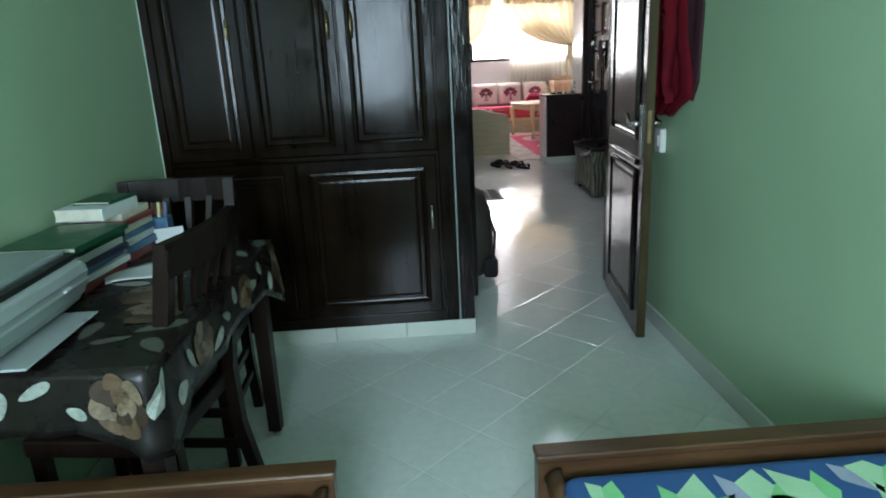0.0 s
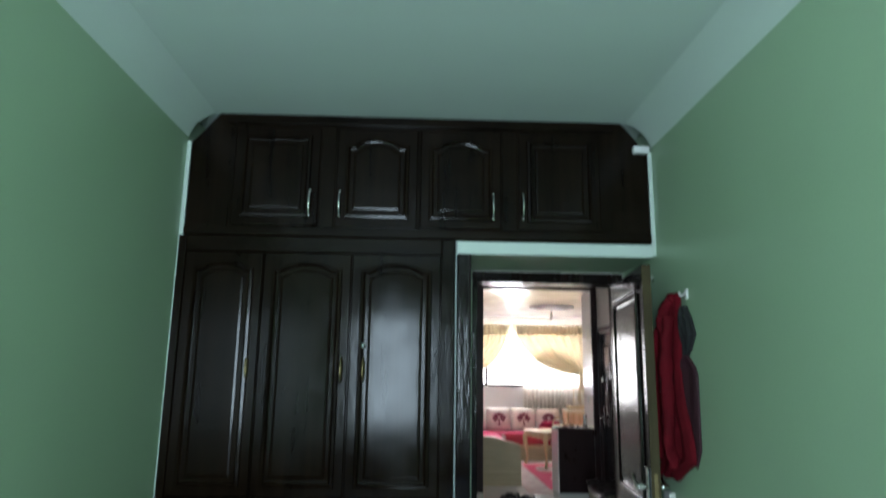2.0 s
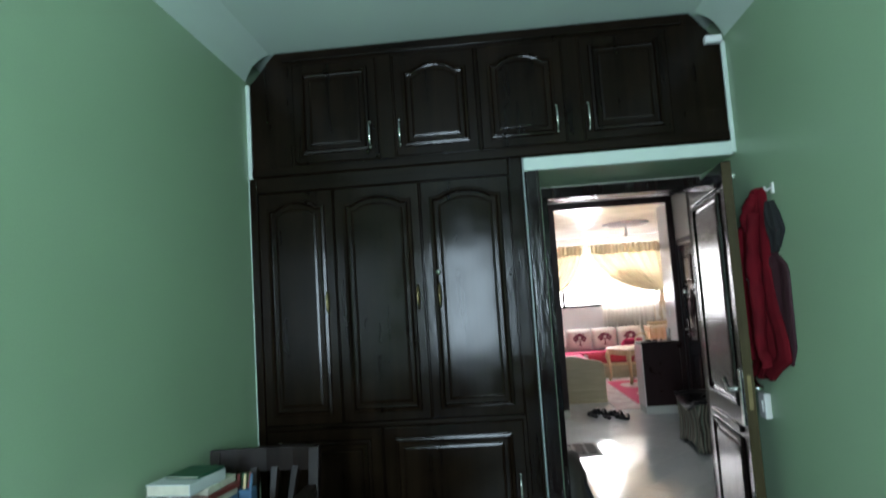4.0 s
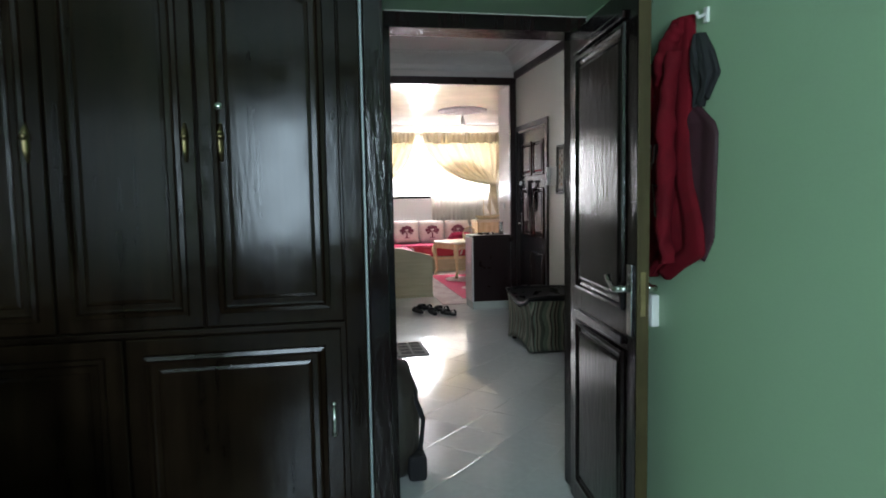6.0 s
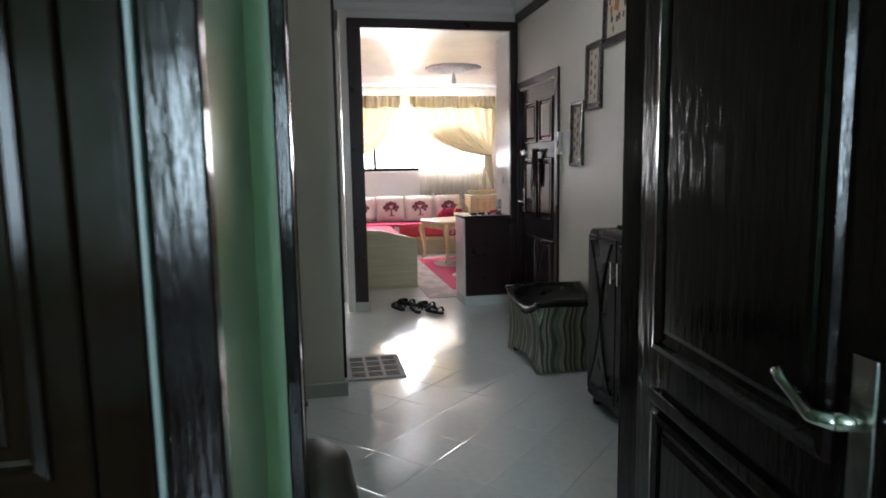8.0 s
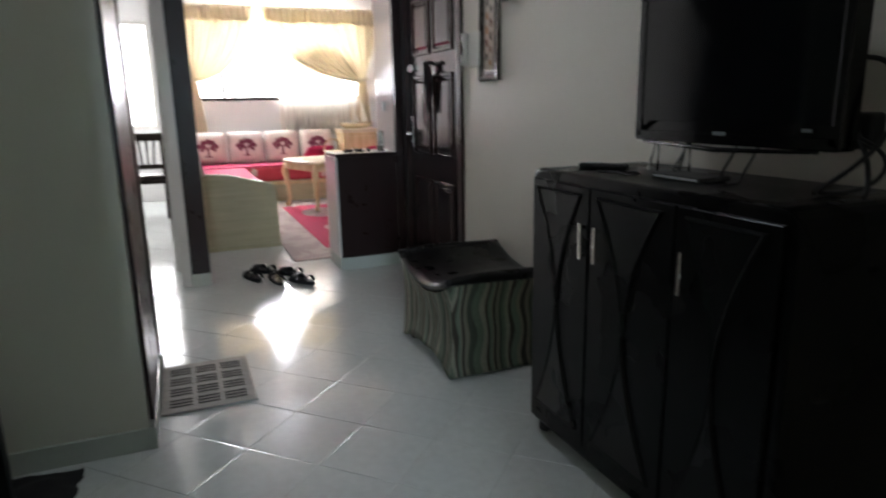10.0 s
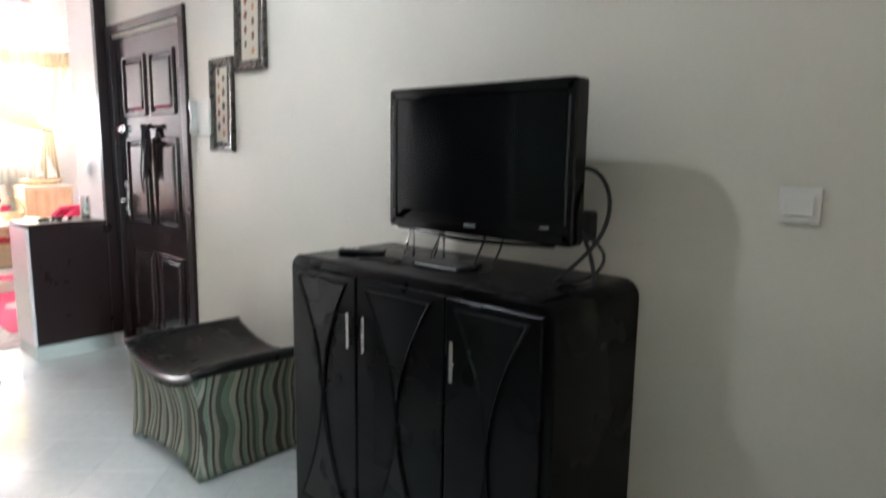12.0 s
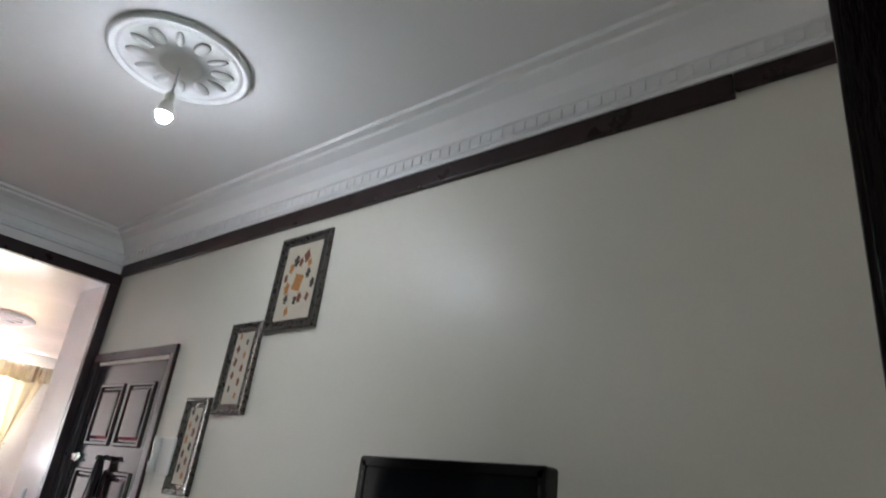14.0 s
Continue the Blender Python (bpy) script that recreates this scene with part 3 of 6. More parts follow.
# ---------------------------------------------------------------- bedroom door
frame_1 = structure(thing("door_frame_1", "dark varnished wooden frame of the bedroom door", "door frame"), "", "")
for x0, x1 in ((1.310, 1.340), (2.125, 2.165)):
    box("jamb", x0, x1, DY - 0.012, HY0 + 0.006, 0, 2.0, M["door"], frame_1)
box("head", 1.310, 2.165, DY - 0.013, HY0 + 0.007, 2.0, 2.062, M["door"], frame_1)
for x0, x1 in ((1.27, 1.342), (2.125, 2.20)):
    box("casing", x0, x1, HY0 + 0.001, HY0 + 0.012, 0, 2.06, M["door"], frame_1)
box("casing", 1.27, 2.20, HY0 + 0.001, HY0 + 0.012, 2.06, 2.12, M["door"], frame_1)

HINGE, FREE = Vector((2.115, DY - 0.01)), Vector((2.036, 4.55))
ang = math.degrees(math.atan2((HINGE - FREE).y, (HINGE - FREE).x))
LEN = (HINGE - FREE).length
door_1 = structure(thing("door_1", "dark varnished panelled bedroom door standing open", "door", pose(FREE.x, FREE.y, 0.012, 0, 0, ang)), "", "")
# local x runs from the free edge to the hinge, -y faces the room's middle... the leaf is 40 mm thick
leaf = bmesh.new()
add_box(leaf, 0, LEN, -0.02, 0.02, 0, 1.975, 0.004)
leaf = part("leaf", leaf, M["door"], door_1)
for side, place in ((1, Matrix.Translation((0, 0.0, 0))), (-1, pose(LEN, 0, 0, 0, 0, 180))):
    for z0, z1 in ((0.10, 0.80), (0.93, 1.86)):
        bm = bmesh.new()
        carved(bm, arched(0.10, LEN - 0.10, z0, z1), [(a, 0.021 + h) for a, h in PANEL], place @ FRONT)
        part("panel", bm, M["door"], door_1)
    for z in (0.805, 1.86):
        box("moulding", 0.10, LEN - 0.10, -0.034, -0.021, z + 0.012, z + 0.04, M["door"], door_1, m=place)
for s in (-1, 1):
    lev = box("lock_plate", 0.026, 0.066, s * 0.021 if s > 0 else -0.027, 0.027 if s > 0 else -0.021, 0.86, 1.09, M["chrome"], door_1, 0.002, "worn metal lock plate")
    bm = bmesh.new()
    tube(bm, [(0.046, s * 0.026, 1.012), (0.046, s * 0.06, 1.012)], [0.013, 0.010], 10)
    tube(bm, [(0.046, s * 0.058, 1.012), (0.082, s * 0.064, 1.006), (0.122, s * 0.062, 1.020), (0.150, s * 0.060, 1.030), (0.160, s * 0.060, 1.042)], [0.011, 0.010, 0.008, 0.009, 0.011], 10)
    part("lever", bm, M["chrome"], door_1, "worn metal door lever", smooth=True)
box("edge_strip", -0.004, 0.0, -0.0195, 0.0195, 0.002, 1.97, M["bare_edge"], door_1, 0.001, "bare brown edge of the leaf")
box("latch_plate", -0.006, -0.003, -0.008, 0.008, 0.93, 1.07, M["brass"], door_1, 0.0005, "worn metal latch plate")
bm = bmesh.new()
add_box(bm, 0.05, 0.12, -0.05, -0.02, 1.90, 1.93, 0.008)
part("bolt", bm, M["chrome"], door_1, "metal bolt near the top of the leaf")

# ---------------------------------------------------------------- skirting
for nm, x0, x1, y0, y1 in (("baseboard_bedroom", BR - 0.012, BR, 0, DY - 0.03), ("baseboard_left", BL, BL + 0.012, 0, WY - 0.02), ("baseboard_hall", HX - 0.012, HX, HY0, 8.83),
                           ("baseboard_block", 0.33, 1.51, 7.668, 7.68), ("baseboard_end", 1.50, 1.522, 7.668, 8.38)):
    structure(box(nm, x0, x1, y0, y1, 0, 0.085, M["baseboard"], bev=0.002), "pale tile skirting", "skirting")

# ---------------------------------------------------------------- arch trim, side doorway, cornice
arch = structure(thing("door_frame_2", "dark wooden frame round the living room archway", "arch frame"), "", "")
box("post", 1.70, 1.822, AY - 0.02, AY + 0.03, 0.09, 2.588, M["hall_wood"], arch)
box("post", 3.214, HX - 0.002, AY - 0.02, AY + 0.03, 0.09, 2.588, M["hall_wood"], arch)
box("beam", 1.70, HX - 0.002, AY - 0.022, AY + 0.031, 2.588, 2.672, M["hall_wood"], arch)
box("post_base", 1.695, 1.827, AY - 0.024, AY + 0.034, 0, 0.09, M["baseboard"], arch, label="pale tile base")
jamb = structure(thing("door_frame_3", "dark wooden frame of the side doorway", "door frame"), "", "")
box("jamb", 1.37, 1.525, 8.39, 8.51, 0.1, 2.1, M["hall_wood"], jamb)
box("lining", 1.502, 1.518, 7.705, 8.388, 0.10, 2.56, M["hall_wood"], jamb)
box("head", 1.37, 1.525, 8.39, AY - 0.03, 2.1, 2.2, M["hall_wood"], jamb)
box("jamb_base", 1.368, 1.53, 8.385, 8.515, 0, 0.1, M["baseboard"], jamb, label="pale tile base")
rail = structure(box("trim_rail", HX - 0.03, HX, 5.83, AY - 0.025, 2.655, 2.734, M["hall_wood"], bev=0.004), "dark wooden rail under the cornice", "rail")
structure(box("trim_rail_end", HX - 0.028, HX, HY0 + 0.016, 5.828, 2.676, 2.734, M["hall_wood"], bev=0.003), "dark wooden rail, its lower lip missing", "rail")

# ---------------------------------------------------------------- cornice and ceiling rose of the hall
def sweep(bm, section, a, b, side):
    """A moulding: section points (out from the wall, z) carried from a to b; side is the way out of the wall."""
    a, b, side = Vector(a), Vector(b), Vector(side)
    la = [bm.verts.new(a + side * u + Vector((0, 0, v))) for u, v in section]
    lb = [bm.verts.new(b + side * u + Vector((0, 0, v))) for u, v in section]
    for i in range(len(section)):
        j = (i + 1) % len(section)
        bm.faces.new((la[i], la[j], lb[j], lb[i]))
    bm.faces.new(la), bm.faces.new(lb[::-1])


SECTION = [(0, 2.736), (0.035, 2.736), (0.040, 2.748), (0.048, 2.750), (0.050, 2.800), (0.062, 2.803), (0.085, 2.835), (0.125, 2.870), (0.175, 2.890), (0.180, 2.902), (0.215, 2.904), (0.22, HZ), (0, HZ)]
for nm, a, b, side in (("trim_cornice_long", (HX, HY0, 0), (HX, AY, 0), (-1, 0, 0)), ("trim_cornice_arch", (1.46, AY, 0), (HX - 0.01, AY, 0), (0, -1, 0))):
    bm = bmesh.new()
    sweep(bm, SECTION, a, b, side)
    a, b, side = Vector(a), Vector(b), Vector(side)
    n = int((b - a).length / 0.052)
    for i in range(1, n):
        c = a + (b - a) * i / n + side * 0.050
        d = (b - a).normalized() * 0.016
        p, q = c - d, c + d + side * 0.005
        add_box(bm, min(p.x, q.x), max(p.x, q.x), min(p.y, q.y), max(p.y, q.y), 2.754, 2.796)
    structure(part(nm, bm, M["white"]), "white plaster cornice with a row of dentils", "cornice")


def ceiling_rose(x, y, z, r, label, bulb_drop, lit):
    rose = thing("ceiling_rose", label, "ceiling rose", pose(x, y, z))
    bm = bmesh.new()
    lathe(bm, [(r, 0), (r, -0.012), (r * 0.97, -0.022), (r * 0.93, -0.024), (r * 0.90, -0.014), (r * 0.86, -0.012), (r * 0.83, -0.018), (r * 0.80, -0.010), (r * 0.36, -0.012), (r * 0.32, -0.022), (r * 0.26, -0.026), (r * 0.2, -0.02), (r * 0.08, -0.03)][::-1], 48)
    part("disc", bm, M["white"], rose, smooth=True)
    for i in range(12):
        bm = bmesh.new()
        bmesh.ops.create_uvsphere(bm, u_segments=10, v_segments=6, radius=1, matrix=pose(r * 0.58, 0, -0.012) @ Matrix.Diagonal((r * 0.17, r * (0.10 if i % 2 else 0.06), 0.012, 1)))
        part("leaf_ornament", bm, M["white"], rose, smooth=True, m=pose(0, 0, 0, 0, 0, 30 * i))
    lamp = thing("pendant_bulb", "bare bulb hanging on a short cord" + (", switched on" if lit else ", switched off"), "light bulb", pose(x, y, z - 0.025))
    bm = bmesh.new()
    tube(bm, [(0, 0, 0), (0.004, 0, -bulb_drop * 0.5), (0, 0, -bulb_drop + 0.05)], 0.004, 6)
    part("cord", bm, M["plastic_grey"], lamp)
    bm = bmesh.new()
    lathe(bm, [(0.017, -bulb_drop + 0.02), (0.019, -bulb_drop + 0.045), (0.012, -bulb_drop + 0.06)], 14)
    part("lamp_holder", bm, M["plastic_white"], lamp, smooth=True)
    bm = bmesh.new()
    lathe(bm, [(0.0305, -bulb_drop - 0.040), (0.031, -bulb_drop - 0.030), (0.026, -bulb_drop), (0.016, -bulb_drop + 0.02)], 18)
    part("bulb_collar", bm, M["plastic_white"], lamp, "opaque white lamp collar", smooth=True)
    bm = bmesh.new()
    lathe(bm, [(0.006, -bulb_drop - 0.074), (0.020, -bulb_drop - 0.067), (0.028, -bulb_drop - 0.053), (0.030, -bulb_drop - 0.041)], 18)
    part("bulb", bm, M["bulb"] if lit else M["plastic_white"], lamp, "glowing glass bulb" if lit else "", smooth=True)


ceiling_rose(2.37, 7.62, HZ, 0.275, "white moulded plaster rose on the hall ceiling", 0.185, True)
ceiling_rose(3.25, 12.6, LZ, 0.38, "white plaster rose on the living room ceiling", 0.12, False)

# ---------------------------------------------------------------- front door
frame_4 = structure(thing("door_frame_4", "dark wooden frame of the front door", "door frame"), "", "")
box("jamb", HX - 0.02, HX + 0.10, 8.835, 8.897, 0, 2.05, M["hall_wood"], frame_4)
box("jamb", HX - 0.02, HX + 0.10, 9.838, 9.90, 0, 2.05, M["hall_wood"], frame_4)
box("head", HX - 0.02, HX + 0.10, 8.835, 9.90, 2.05, 2.105, M["hall_wood"], frame_4)
door_2 = structure(thing("door_2", "dark brown panelled front door, closed", "door", pose(HX + 0.012, 9.836, 0.005)), "", "")
DW = 0.938
bm = bmesh.new()
add_box(bm, 0, 0.045, -DW, 0, 0, 2.04, 0.003)
part("leaf", bm, M["front_door"], door_2)
for u0, u1 in ((0.115, 0.440), (0.498, 0.822)):
    for v0, v1 in ((0.16, 0.70), (0.86, 1.40), (1.53, 1.90)):
        bm = bmesh.new()
        carved(bm, arched(u0, u1, v0, v1), [(0, 0), (0.006, 0.012), (0.020, 0.012), (0.030, -0.004), (0.055, 0.010), (0.070, 0.011)], EAST)
        part("panel", bm, M["front_door"], door_2)
bm = bmesh.new()
tube(bm, [(-0.002, -0.065, 1.0), (-0.05, -0.065, 1.0)], 0.010, 10)
tube(bm, [(-0.05, -0.065, 1.0), (-0.052, -0.12, 0.995), (-0.05, -0.17, 1.01)], [0.011, 0.009, 0.008], 10)
part("lever", bm, M["chrome"], door_2, "metal door lever", smooth=True)
box("lock_plate", -0.006, 0, -0.09, -0.045, 0.90, 1.12, M["chrome"], door_2, 0.002, "metal lock plate")
bm = bmesh.new()
add_box(bm, -0.03, 0, -0.13, -0.03, 1.43, 1.48, 0.008)
part("bolt", bm, M["chrome"], door_2, "metal door bolt")

charm = thing("door_hanging", "bundle of dark ribbons and cords hanging on the front door", "hanging", pose(HX - 0.005, 9.34, 1.46))
rng = random.Random(4)
for i in range(9):
    bm = bmesh.new()
    y0 = -0.055 + i * 0.014
    ln = 0.22 + rng.random() * 0.22
    pts = [(-0.018 - 0.006 * (i % 3), y0 * 0.5, 0.02)] + [(-0.02 - 0.008 * (i % 3) + 0.005 * math.sin(k + i), y0 * (0.6 + 0.5 * k / 5) + 0.008 * math.sin(k * 1.7 + i), -ln * k / 5) for k in range(1, 6)]
    tube(bm, pts, [0.010, 0.011, 0.009, 0.010, 0.009, 0.006], 6, 0.4)
    part("ribbon", bm, (M["dark_cloth"], M["maroon"], M["dark_cloth"])[i % 3], charm)
for s, ln in ((-1, 0.11), (1, 0.08)):
    bm = bmesh.new()
    tube(bm, [(-0.015, 0, 0.0), (-0.022, s * ln * 0.6, 0.012), (-0.018, s * ln, 0.0)], [0.016, 0.014, 0.005], 7)
    part("bow", bm, M["dark_cloth"], charm, smooth=True)

# ---------------------------------------------------------------- pictures on the hall wall
def picture(y0, y1, z0, z1, label, fw=0.028):
    pic = thing("framed_picture", label, "picture", pose(HX - 0.002, y1, z0, 0, 1.2, 0), "pictures on the hall wall")
    w, h = y1 - y0, z1 - z0
    bm = bmesh.new()
    carved(bm, arched(0, w, 0, h), [(0, 0), (0, 0.020), (0.006, 0.026), (fw * 0.6, 0.024), (fw * 0.8, 0.012)], EAST)
    part("frame", bm, M["pic_frame"], pic, "dark carved frame with a silver edge")
    bm = bmesh.new()
    carved(bm, arched(fw * 0.8, w - fw * 0.8, fw * 0.8, h - fw * 0.8), [(0, 0.012), (0.004, 0.008), (0.028, 0.008), (0.030, 0.014)], EAST)
    part("mount", bm, M["plastic_black"], pic)
    bm = bmesh.new()
    carved(bm, arched(fw + 0.030, w - fw - 0.030, fw + 0.022, h - fw - 0.022), [(0, 0.013), (0.002, 0.016)], EAST)
    part("art", bm, M["art_ground"], pic, "pale ground with pressed flowers")
    rg = random.Random(int(y0 * 100))
    uw, uh = w - 2 * fw - 0.075, h - 2 * fw - 0.07
    n = 15 if w > 0.3 else 10
    for i in range(n):
        if w > 0.3:
            if i == 0:
                u, v, rr = w / 2, h * 0.48, 0.050
            else:
                a = 2 * math.pi * i / (n - 1) + 0.3
                k = 0.55 + 0.45 * rg.random()
                u, v, rr = w / 2 + uw / 2 * k * math.cos(a) * 0.92, h / 2 + uh / 2 * k * math.sin(a) * 0.92, 0.017 + 0.010 * rg.random()
        else:
            u, v, rr = w / 2 + uw * 0.25 * (-1 if i % 2 else 1), fw + 0.045 + uh * (i + 0.5) / n, 0.013 + 0.006 * rg.random()
        bm = bmesh.new()
        k = rg.randint(4, 6)
        ph = rg.random() * 6
        ring = [Vector((u + rr * (1.0 if q % 2 else 0.62) * math.cos(ph + math.pi * q / k), v + rr * (1.15 if i == 0 else 1.5) * (1.0 if q % 2 else 0.72) * math.sin(ph + math.pi * q / k))) for q in range(2 * k)]
        vs = [bm.verts.new(EAST @ Vector((q.x, q.y, 0.0175))) for q in ring]
        c = bm.verts.new(EAST @ Vector((u, v, 0.020)))
        for q in range(2 * k):
            bm.faces.new((vs[q], vs[(q + 1) % (2 * k)], c))
        part("flower", bm, (M["petal_orange"], M["petal_brown"], M["petal_dark"])[0 if i == 0 else rg.randint(0, 2)], pic)
    return pic


M["pic_frame"] = surface("dark silver picture frame", (0.085, 0.075, 0.065), 0.3, 0.3, 60, 200, 0.5, 0.6)
M["art_ground"] = surface("pale parchment", (0.50, 0.45, 0.36), 0.5, 0.08, 12, 200, 0.05)
M["petal_orange"] = surface("golden pressed petal", (0.38, 0.16, 0.035), 0.6, 0.3, 80, 300, 0.1)
M["petal_brown"] = surface("rust pressed petal", (0.15, 0.045, 0.022), 0.6, 0.3, 80, 300, 0.1)
M["petal_dark"] = surface("dark pressed leaf", (0.04, 0.03, 0.02), 0.6, 0.3, 80, 300, 0.1)
picture(7.652, 8.035, 2.098, 2.590, "large framed picture of pressed orange flowers on a pale ground")
picture(8.056, 8.315, 1.710, 2.166, "tall narrow framed picture of pressed flowers")
picture(8.358, 8.582, 1.330, 1.796, "tall narrow framed picture of pressed flowers, hung lowest")

intercom = thing("intercom", "white plastic intercom handset on the wall beside the front door", "intercom", pose(HX - 0.002, 8.745, 1.412))
box("base", -0.03, 0, -0.18, 0, 0, 0.185, M["plastic_white"], intercom, 0.008)
bm = bmesh.new()
tube(bm, [(-0.045, -0.045, 0.01), (-0.05, -0.045, 0.05), (-0.042, -0.045, 0.09), (-0.05, -0.045, 0.14), (-0.045, -0.045, 0.178)], [0.022, 0.018, 0.014, 0.018, 0.022], 10)
part("handset", bm, M["plastic_white"], intercom, smooth=True)
bm = bmesh.new()
tube(bm, [(-0.03 - 0.006 * math.cos(k * 1.2), -0.04 + 0.006 * math.sin(k * 1.2), 0.0 - k * 0.006) for k in range(26)], 0.003, 5)
part("cord", bm, M["plastic_white"], intercom)

switch = thing("light_switch", "cream plastic light switch on the hall wall", "light switch", pose(HX - 0.001, 5.855, 1.190))
box("plate", -0.010, 0, -0.090, 0, 0, 0.082, M["plastic_white"], switch, 0.003)
box("rocker", -0.015, -0.009, -0.078, -0.012, 0.014, 0.066, M["plastic_white"], switch, 0.003)

# ---------------------------------------------------------------- black cabinet in the hall
def rounded(u0, u1, v0, v1, r, n=5, low=0.012):
    pts = []
    for cx, cy, a0, rr in ((u1 - low, v0 + low, -90, low), (u1 - r, v1 - r, 0, r), (u0 + r, v1 - r, 90, r), (u0 + low, v0 + low, 180, low)):
        for i in range(n + 1):
            a = radians(a0 + 90 * i / n)
            pts.append(Vector((cx + rr * math.cos(a), cy + rr * math.sin(a))))
    return pts


cab = thing("cabinet", "black lacquered three-door cabinet with chrome handles against the hall wall", "cabinet", pose(2.845, 7.255, 0))
CW, CD = 1.062, 0.435
bm = bmesh.new()
carved(bm, rounded(0, CW, 0.055, 0.995, 0.05), [(0, -CD), (0, -0.010), (0.003, -0.003), (0.010, 0.0)], EAST, back=True)
part("body", bm, M["black"], cab)
for k, (u0, u1) in enumerate(((0.028, 0.357), (0.364, 0.722), (0.729, 1.036))):
    bm = bmesh.new()
    carved(bm, arched(u0, u1, 0.10, 0.962), [(0, 0.0), (0, 0.010), (0.004, 0.014)], EAST)
    d = part("door", bm, M["black"], cab)
    uc, w = (u0 + u1) / 2, (u1 - u0)
    # waisted inlay of two curved wings
    for sgn in (1, -1):
        bm = bmesh.new()
        vm = 0.56
        pts = []
        rows = 12
        top_v = 0.940 if sgn > 0 else 0.145
        left = [Vector((uc - (0.006 + (w * 0.40 - 0.006) * (i / rows) ** 1.8), vm + (top_v - vm) * i / rows)) for i in range(rows + 1)]
        right = [Vector((2 * uc - q.x, q.y)) for q in left]
        outline = right + left[::-1] if sgn > 0 else left + right[::-1]
        carved(bm, outline, [(0, 0.013), (0.004, 0.024), (0.010, 0.018)], EAST)
        part("inlay", bm, M["black_panel"], d)
    hu = (0.346, 0.418, 0.772)[k]
    hz = 0.742
    bm = bmesh.new()
    add_box(bm, -0.040, -0.032, -hu - 0.006, -hu + 0.006, hz, hz + 0.112, 0.003)
    for z in (hz + 0.012, hz + 0.100):
        add_box(bm, -0.035, -0.012, -hu - 0.004, -hu + 0.004, z - 0.005, z + 0.005, 0.001)
    part("handle", bm, M["chrome"], d, "chrome bar handle")
box("base_rail", 0.006, 0.02, -CW + 0.02, -0.02, 0.05, 0.075, M["black_panel"], cab)
for x, y in ((0.04, -0.05), (0.04, -CW + 0.05), (CD - 0.05, -0.05), (CD - 0.05, -CW + 0.05)):
    bm = bmesh.new()
    lathe(bm, [(0.016, 0), (0.024, 0.008), (0.024, 0.03), (0.014, 0.045), (0.02, 0.056)], 12)
    part("foot", bm, M["plastic_black"], cab, smooth=True, m=pose(x, y, 0))

# ---------------------------------------------------------------- television on its wall bracket
tv = thing("television", "black flat television on a wall bracket above the cabinet", "television", pose(3.085, 7.018, 1.092, 0, 0, 0))
TW, TH = 0.715, 0.452
bm = bmesh.new()
carved(bm, rounded(0, TW, 0, TH, 0.012, 3), [(0, -0.055), (0, -0.004), (0.004, 0.0), (0.030, 0.0), (0.032, -0.006)], EAST, back=True)
part("casing", bm, M["tv"], tv)
bm = bmesh.new()
carved(bm, arched(0.034, TW - 0.034, 0.062, TH - 0.034), [(0, -0.005), (0.001, -0.004)], EAST)
part("screen", bm, M["screen"], tv, "dark glossy screen")
box("back_shell", 0.055, 0.105, -TW + 0.10, -0.10, 0.07, TH - 0.07, M["tv"], tv, 0.02)
box("bracket", 0.105, 0.200, -TW / 2 - 0.09, -TW / 2 + 0.09, 0.12, 0.34, M["plastic_black"], tv, 0.004)
bm = bmesh.new()
add_box(bm, -0.002, 0.001, -TW / 2 - 0.022, -TW / 2 + 0.022, 0.026, 0.036)
part("badge", bm, M["printer_lid"], tv, "small pale maker's badge")
box("status_light", -0.003, 0.001, -TW + 0.10, -TW + 0.075, 0.045, 0.051, M["printer_lid"], tv, 0.001)
bm = bmesh.new()
tube(bm, [(-0.004, -0.05, -0.002), (-0.012, -TW / 2, -0.012), (-0.004, -TW + 0.05, -0.002)], [0.004, 0.008, 0.004], 8)
part("lower_lip", bm, M["tv"], tv, "shiny curved lower edge", smooth=True)
for s, y in ((0.035, -0.022), (0.035, -TW + 0.022)):
    box("speaker_slot", -0.001, 0.002, y - 0.003, y + 0.003, 0.06, TH - 0.05, M["plastic_black"], tv, 0.001)
for y in (-0.10, -0.235):
    for dy in (0.014, -0.014):
        bm = bmesh.new()
        tube(bm, [(0.012, y + dy * 0.3, 0.012), (0.006, y + dy, -0.045), (-0.004, y + dy * 1.6, -0.092)], [0.004, 0.0035, 0.004], 8)
        part("leg", bm, M["chrome"], tv, "thin metal leg", smooth=True)


def cable(name, pts, r, label, parent=None):
    cu = bpy.data.curves.new(name, 'CURVE')
    cu.dimensions, cu.bevel_depth, cu.resolution_u = '3D', r, 8
    sp = cu.splines.new('NURBS')
    sp.points.add(len(pts) - 1)
    for q, co in zip(sp.points, pts):
        q.co = (*co, 1)
    sp.use_endpoint_u, sp.order_u = True, 4
    cu.materials.append(M["plastic_black"])
    me_ob = new(name + "_tmp", cu)
    dg = bpy.context.evaluated_depsgraph_get()
    me = bpy.data.meshes.new_from_object(me_ob.evaluated_get(dg))
    bpy.data.objects.remove(me_ob)
    bpy.data.curves.remove(cu)
    if not me.materials:
        me.materials.append(M["plastic_black"])
    ob = new(name, me)
    if parent is not None:
        ob.parent = parent
        return ob
    return tagged(ob, label, "cable")


